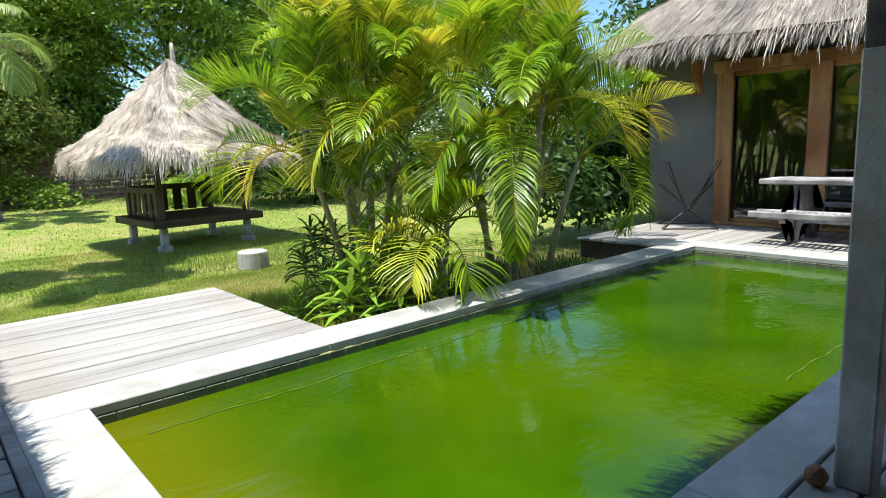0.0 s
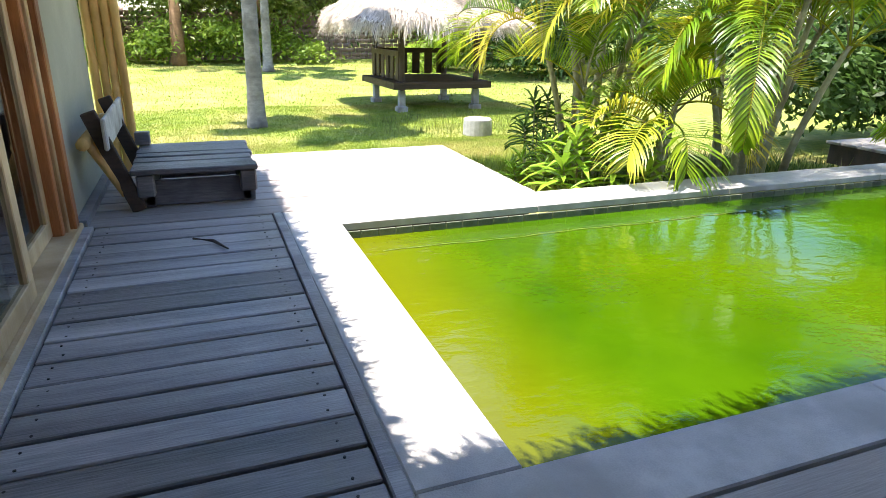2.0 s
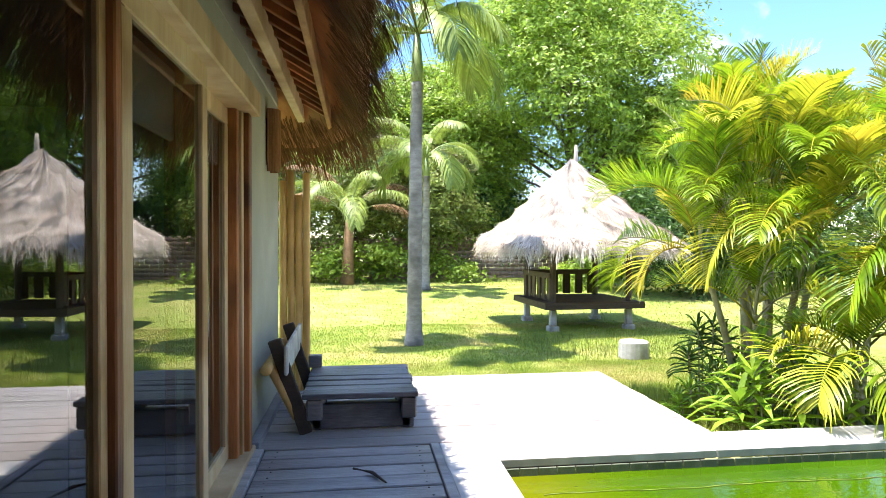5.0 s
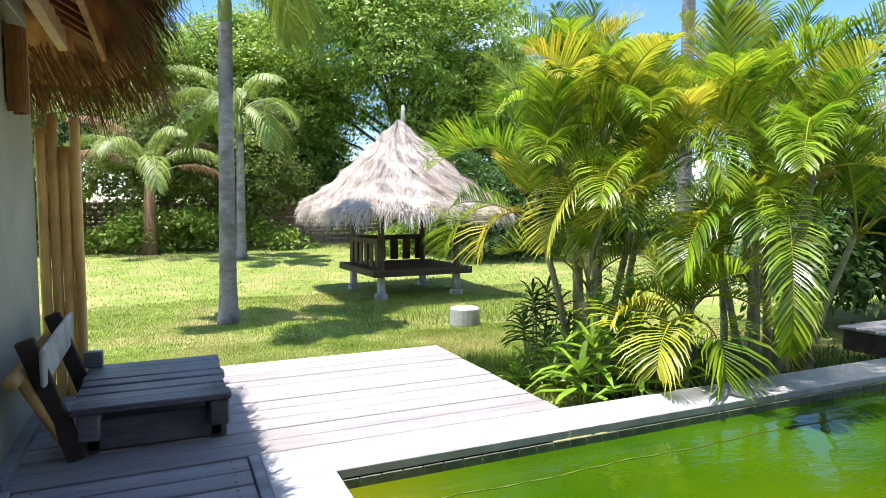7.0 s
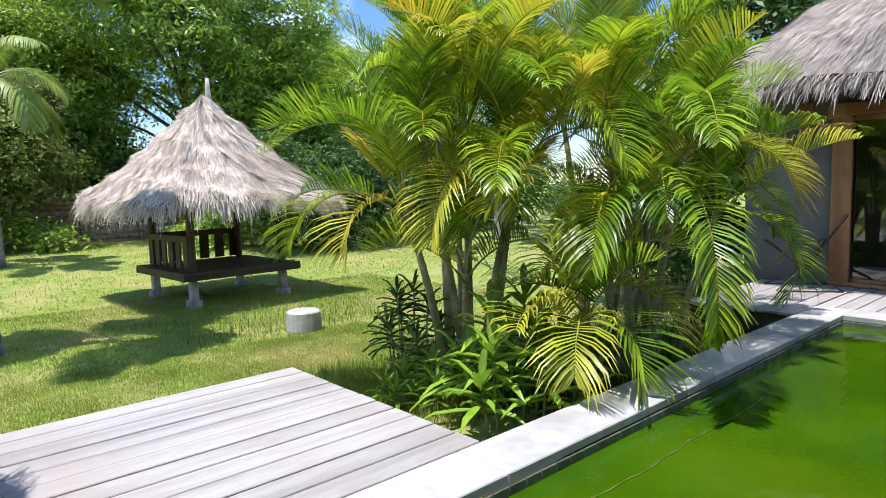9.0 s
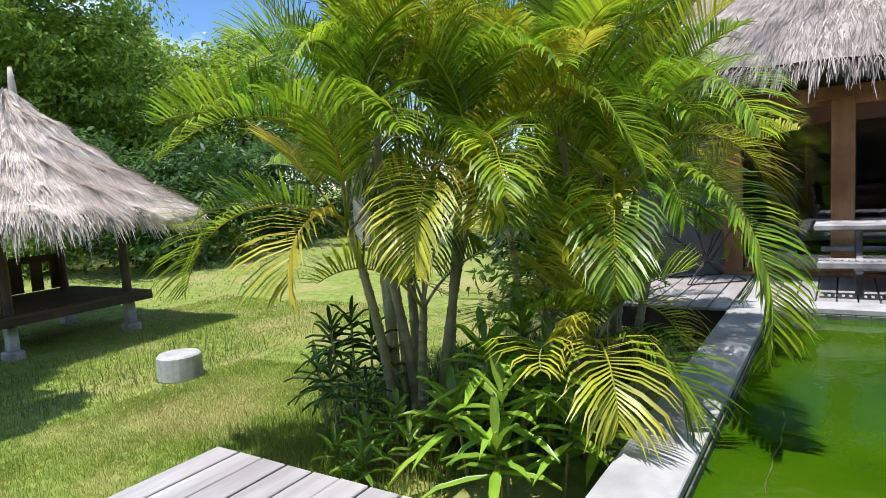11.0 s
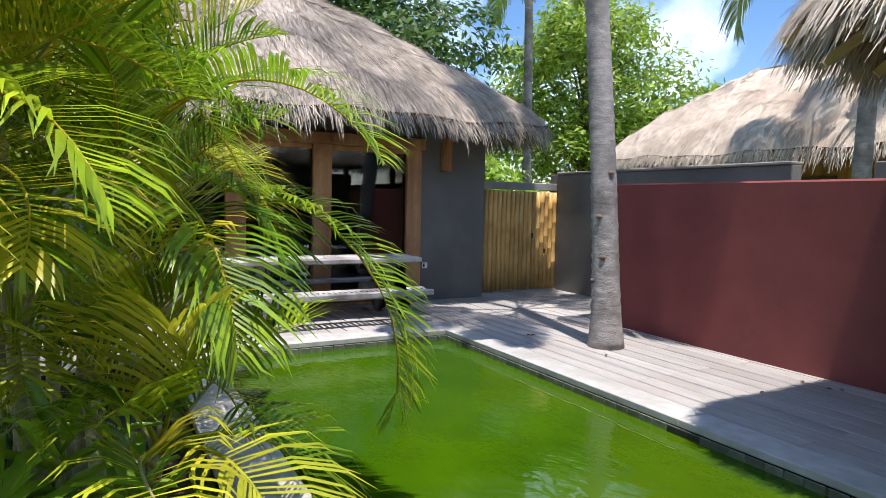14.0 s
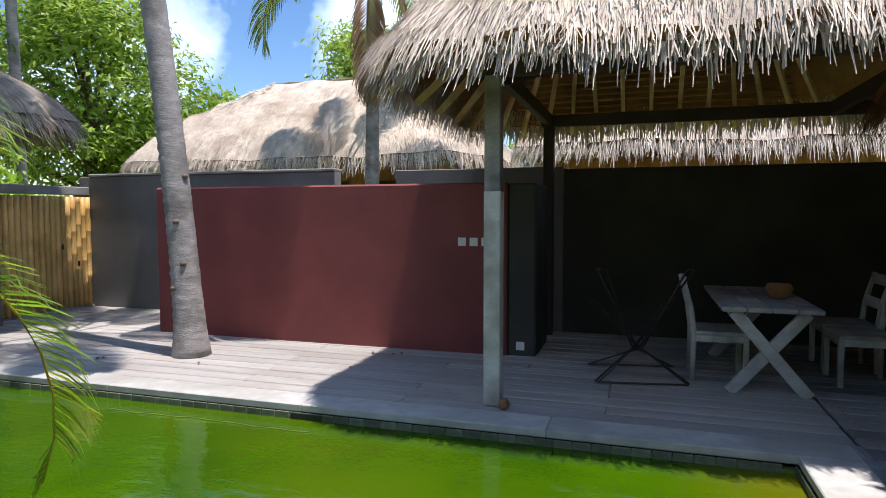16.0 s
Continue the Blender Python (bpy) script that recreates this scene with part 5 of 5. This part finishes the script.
tree(11.3, 31, 14.5, 8.8, 130000, 0.13, M_LEAF, "large spreading leafy tree behind the gazebo", 31)
tree(19.5, 34, 9.5, 6.0, 26000, 0.18, M_LEAF, "rounded leafy tree beyond the lawn", 32)
tree(0.5, 38, 10.5, 6.5, 34000, 0.17, M_LEAF, "leafy tree behind the fence", 33)
tree(4.2, 34, 10.5, 6.0, 70000, 0.14, M_LEAF, "broad leafy tree far behind the fence", 34, low=0.12)
tree(-6.5, 33, 9.5, 5.5, 24000, 0.18, M_LEAFD, "dark leafy tree behind the hedge", 43, low=0.15)
tree(-11, 33, 9.0, 5.5, 8000, 0.25, M_LEAF, "leafy tree at the far side of the lawn", 35)
tree(21, 27, 8.5, 5.0, 16000, 0.18, M_LEAF, "leafy tree behind the palms", 36)
tree(19, 8, 8.0, 4.2, 20000, 0.15, M_LEAFD, "dark leafy tree beside the house across the pool", 37, low=0.2)
tree(21, -2, 10.5, 5.0, 26000, 0.15, M_LEAFD, "dark dense tree behind the house roof", 38, low=0.2)
tree(21, -12, 9.5, 4.5, 22000, 0.15, M_LEAF, "leafy tree behind the neighbouring roof", 39, low=0.3)
tree(13, -19, 9.0, 4.5, 22000, 0.15, M_LEAF, "leafy tree beyond the neighbouring roof", 40, low=0.3)
tree(3, -22, 8.0, 4.5, 6000, 0.22, M_LEAF, "leafy tree far beyond the roofs", 41)
tree(-13, 8, 8.0, 4.5, 5000, 0.25, M_LEAFD, "leafy tree behind the first house", 42)


def hedge(name, x0, x1, y, h, depth, n, size, material, label, seed):
    g = np.random.default_rng(seed)
    e = thing(name, (x0 + x1) / 2, y, -0.2, label, "hedge", kind="stuff")
    w = (x1 - x0) / 2
    blobs = [(g.uniform(-w, w), g.uniform(-depth, depth), h * g.uniform(0.15, 0.85), h * g.uniform(0.18, 0.3)) for k in range(int((x1 - x0) * 2.2))]
    foliage(e, blobs, n, size, material, seed, "leaves")


hedge("hedge", -16, 5.0, 26.9, 6.2, 0.9, 60000, 0.11, M_LEAFY, "mixed yellowish-green hedge along the fence", 51)
hedge("hedge", 3.0, 20, 31.0, 4.6, 1.5, 30000, 0.15, M_LEAFD, "dark green hedge behind the gazebo", 52)
hedge("hedge", 8.6, 22, 26.6, 4.2, 0.9, 34000, 0.11, M_LEAF, "leafy green shrubs before the fence", 58)
hedge("undergrowth", 7.5, 20, 21.5, 1.2, 1.0, 13000, 0.10, M_LEAF, "low green undergrowth at the lawn's edge", 53)
hedge("undergrowth", -16, 5.4, 25.4, 1.9, 0.6, 16000, 0.12, M_LEAF, "low undergrowth along the fence foot", 54)
hedge("hedge", 9.2, 24, 20.0, 3.6, 1.2, 30000, 0.12, M_LEAFD, "dark green hedge beyond the lawn", 59)
hedge("hedge", 9.3, 14.5, 7.4, 2.6, 0.6, 12000, 0.10, M_LEAFD, "dark hedge beside the house across the pool", 55)
hedge("papaya_hedge", 9, 21, -14.0, 6.0, 1.3, 26000, 0.15, M_SHRUB, "bright green broad-leaved hedge behind the wall", 56)
hedge("hedge", 15.5, 17.5, -4.5, 3.2, 1.8, 5000, 0.15, M_SHRUB, "bright green shrubs behind the bamboo gate", 57)


def fence(x0, x1, y, h, label, seed):
    """A fence of woven split-bamboo panels: each strip a piece of its own."""
    e = thing("woven_fence", x0, y, -0.25, label, "fence", kind="structure")
    n = int((x1 - x0) / 0.19)
    V, F = [], []
    for k in range(n):
        for j in range(int(h / 0.19)):
            x, z, s = k * 0.19, j * 0.19, 0.012 if (k + j) % 2 else -0.012
            c = len(V)
            if (k + j) % 2:
                V += [(x, s, z - 0.03), (x + 0.15, s, z - 0.03), (x + 0.15, s, z + 0.22), (x, s, z + 0.22)]
            else:
                V += [(x - 0.03, s, z), (x + 0.22, s, z), (x + 0.22, s, z + 0.15), (x - 0.03, s, z + 0.15)]
            V += [(a, b + 0.008, c_) for a, b, c_ in V[-4:]]
            F += [(c, c + 1, c + 2, c + 3), (c + 7, c + 6, c + 5, c + 4), (c, c + 4, c + 5, c + 1), (c + 3, c + 2, c + 6, c + 7)]
    tagged(arrays("woven_strips", V, F, M_FENCE, e), kind="stuff")
    for k in range(int((x1 - x0) / 2.2) + 1):
        bm = bmesh.new()
        tube(bm, [(k * 2.2, 0.06, 0), (k * 2.2, 0.06, h + 0.1)], 0.05, 8)
        part("post", bm, M_DARKWOOD, e)


fence(-16, 18, 27.9, 1.9, "woven split-bamboo fence behind the lawn", 61)

# ---- decks, copings: pieces last ----
def planks(name, strips, material, label, seed, width=0.205, thick=0.035, cut=3.2, nails=None):
    """Decking boards along x. strips: x0, x1, y0, y1, z of each field. Boards share meshes by length."""
    g = random.Random(seed)
    e = thing(name, 0, 0, 0, label, "deck", kind="structure")
    made = {}
    for x0, x1, y0, y1, z in strips:
        n = max(1, round((y1 - y0) / width))
        w = (y1 - y0) / n
        for k in range(n):
            x, first = x0, True
            while x < x1 - 0.01:
                ln = x1 - x if x1 - x < cut * 1.4 else cut * (g.choice((0.5, 0.75, 1.0)) if first else 1.0)
                first = False
                key = (round(ln, 2), round(w, 4))
                if key not in made:
                    bm = bmesh.new()
                    box(bm, 0.003, ln - 0.003, 0.008, w - 0.008, -thick, 0, 0.006)
                    me = bpy.data.meshes.new("plank")
                    bm.to_mesh(me)
                    bm.free()
                    me.materials.append(material)
                    made[key] = me
                ob = new("plank", made[key])
                ob.parent = e
                ob.location = (x, y0 + k * w, z + g.uniform(-0.003, 0.002))
                ob.rotation_euler = (g.uniform(-0.006, 0.006), 0, g.uniform(-0.0015, 0.0015))
                if nails:
                    for nx_ in (0.09, ln - 0.09):
                        for ny_ in (0.045, w - 0.045):
                            nail = new("nail_head", nails)
                            nail.parent = e
                            nail.location = (x + nx_ + g.uniform(-0.012, 0.012), y0 + k * w + ny_ + g.uniform(-0.008, 0.008), z - 0.001)
                x += ln
    return e


bm = bmesh.new()
tube(bm, [(0, 0, -0.01), (0, 0, 0.003)], 0.0055, 6)
NAIL = bpy.data.meshes.new("nail_head")
bm.to_mesh(NAIL)
bm.free()
NAIL.materials.append(M_WIRE)


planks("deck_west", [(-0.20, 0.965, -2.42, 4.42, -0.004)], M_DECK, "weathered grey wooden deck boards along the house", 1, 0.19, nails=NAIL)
planks("deck_north", [(-0.30, 3.17, 4.43, 6.72, -0.004)], M_DECKB, "sun-bleached wooden deck boards beside the lawn", 2, 0.21, cut=4)
planks("deck_south", [(0.99, 10.9, -2.42, 0.985, -0.004)], M_DECKB, "pale weathered deck boards between pool and maroon wall", 3, 0.2)
planks("deck_east", [(8.78, 10.52, 0.99, 4.42, -0.004), (8.15, 10.52, 4.43, 5.72, -0.004)], M_DECKB, "pale weathered deck boards before the glass doors", 4, 0.2)
for nm, d in (("joist_north", (-0.3, 3.13, 4.45, 6.68)), ("joist_west", (-0.28, 1.02, -2.42, 4.42)), ("joist_south", (1.02, 10.9, -2.42, 0.97)), ("joist_east", (8.8, 10.5, 0.97, 4.42)), ("joist_northeast", (8.2, 10.5, 4.44, 5.68))):
    structure("deck_" + nm, (*d, -0.30, -0.046), M_DARKWOOD, "dark timber frame under the deck boards", "deck", 0.01)
structure("trim_house_foot", (GX, -0.205, -0.5, 4.42, -0.03, 0.012), M_DECK, "weathered threshold board along the glass doors", "trim", 0.006)
structure("trim_wall_foot", (GX, -0.24, 4.43, 6.1, -0.03, 0.05), M_DECK, "weathered skirting board at the wall foot", "trim", 0.006)
structure("trim_deck_edge", (0.968, 1.03, 0.99, 4.42, -0.05, 0.004), M_DECK, "deck border board beside the pool coping", "trim", 0.006)


def coping():
    e = thing("pool_coping", 0, 0, 0, "pale stone coping round the pool with dark joints", "coping", kind="structure")
    for x0, x1, y0, y1, ax in ((1.03, 8.77, 4.02, 4.42, 0), (1.03, 8.77, 0.99, 1.29, 0), (1.03, 1.40, 1.29, 4.02, 1), (8.375, 8.77, 1.29, 4.02, 1)):
        ln = (x1 - x0) if ax == 0 else (y1 - y0)
        n = max(1, round(ln / 1.95))
        for k in range(n):
            a, b = k * ln / n + 0.002, (k + 1) * ln / n - 0.002
            d = (x0 + a, x0 + b, y0 + 0.001, y1 - 0.001) if ax == 0 else (x0 + 0.001, x1 - 0.001, y0 + a, y0 + b)
            boxpart("slab", (*d, -0.06, 0.0), M_COPE, e, bevel=0.007)
    tile = bpy.data.meshes.new("tile")
    bm = bmesh.new()
    box(bm, 0.003, 0.127, -0.012, 0.0, -0.125, -0.062, 0.004)
    bm.to_mesh(tile)
    bm.free()
    tile.materials.append(M_TILE)
    for (x0, y0), rz, ln in (((1.40, 4.008), 0, 6.97), ((8.375, 1.302), 180, 6.97), ((1.412, 1.29), 90, 2.73), ((8.363, 4.02), -90, 2.73)):
        for k in range(int(ln / 0.13)):
            ob = new("tile", tile)
            ob.parent = e
            ob.matrix_local = pose(x0, y0, 0, 0, 0, rz) @ pose(k * 0.13, 0.01, 0)


coping()
twig = thing("fallen_twig", 0.42, 3.95, 0.002, "dry dark twig lying on the deck", "twig")
bm = bmesh.new()
tube(bm, [(0, 0, 0.01), (0.12, -0.10, 0.015), (0.2, -0.26, 0.008)], [0.008, 0.012, 0.005], 6)
part("stem", bm, M_DARKWOOD, twig)
g = random.Random(4)
for k in range(9):
    lf = thing("fallen_leaf", g.uniform(4.2, 8.0), g.uniform(-0.7, 0.8), 0.004, "dry curled brown leaf on the pale deck", "leaf", g.uniform(0, 360), "fallen leaves")
    bm = bmesh.new()
    vs = [bm.verts.new(p) for p in ((-0.04, 0, 0.0), (0, 0.015, 0.012), (0.045, 0, 0.002), (0, -0.015, 0.012))]
    bm.faces.new(vs)
    vs2 = [bm.verts.new(Vector(v.co) + Vector((0, 0, 0.002))) for v in vs]
    bm.faces.new(vs2[::-1])
    part("blade", bm, M_DEADLEAF, lf)


# pale ribbon laid on the surface in place of a submerged ledge's edge
def ledge_line(x0, x1, y, label):
    e = thing("ledge_line", x0, y, WATER, label, "algae")
    V, F = [], []
    n = 60
    for k in range(n + 1):
        x = (x1 - x0) * k / n
        yy = 0.012 * math.sin(x * 5.1) + 0.006 * math.sin(x * 17)
        w = 0.004 + 0.0025 * math.sin(x * 29)
        V += [(x, yy - w, 0.002), (x, yy + w, 0.002), (x, yy - w, 0.004), (x, yy + w, 0.004)]
    for k in range(n):
        a, b = 4 * k, 4 * k + 4
        F += [(a + 2, b + 2, b + 3, a + 3), (a, a + 1, b + 1, b), (a, b, b + 2, a + 2), (a + 1, a + 3, b + 3, b + 1)]
    arrays("ledge_strip", V, F, M_LEAFY, e)


ledge_line(1.6, 5.4, 3.68, "thin pale line on the water standing for a submerged ledge edge")
ledge_line(4.7, 6.6, 1.54, "thin pale line on the water standing for a submerged ledge edge")
sk = thing("skimmer_opening", 4.70, 1.29, -0.115, "dark skimmer slot in the pool wall under the coping", "skimmer")
boxpart("slot", (0.0, 0.28, 0.004, 0.022, -0.005, 0.052), M_DARKPLASTIC, sk)
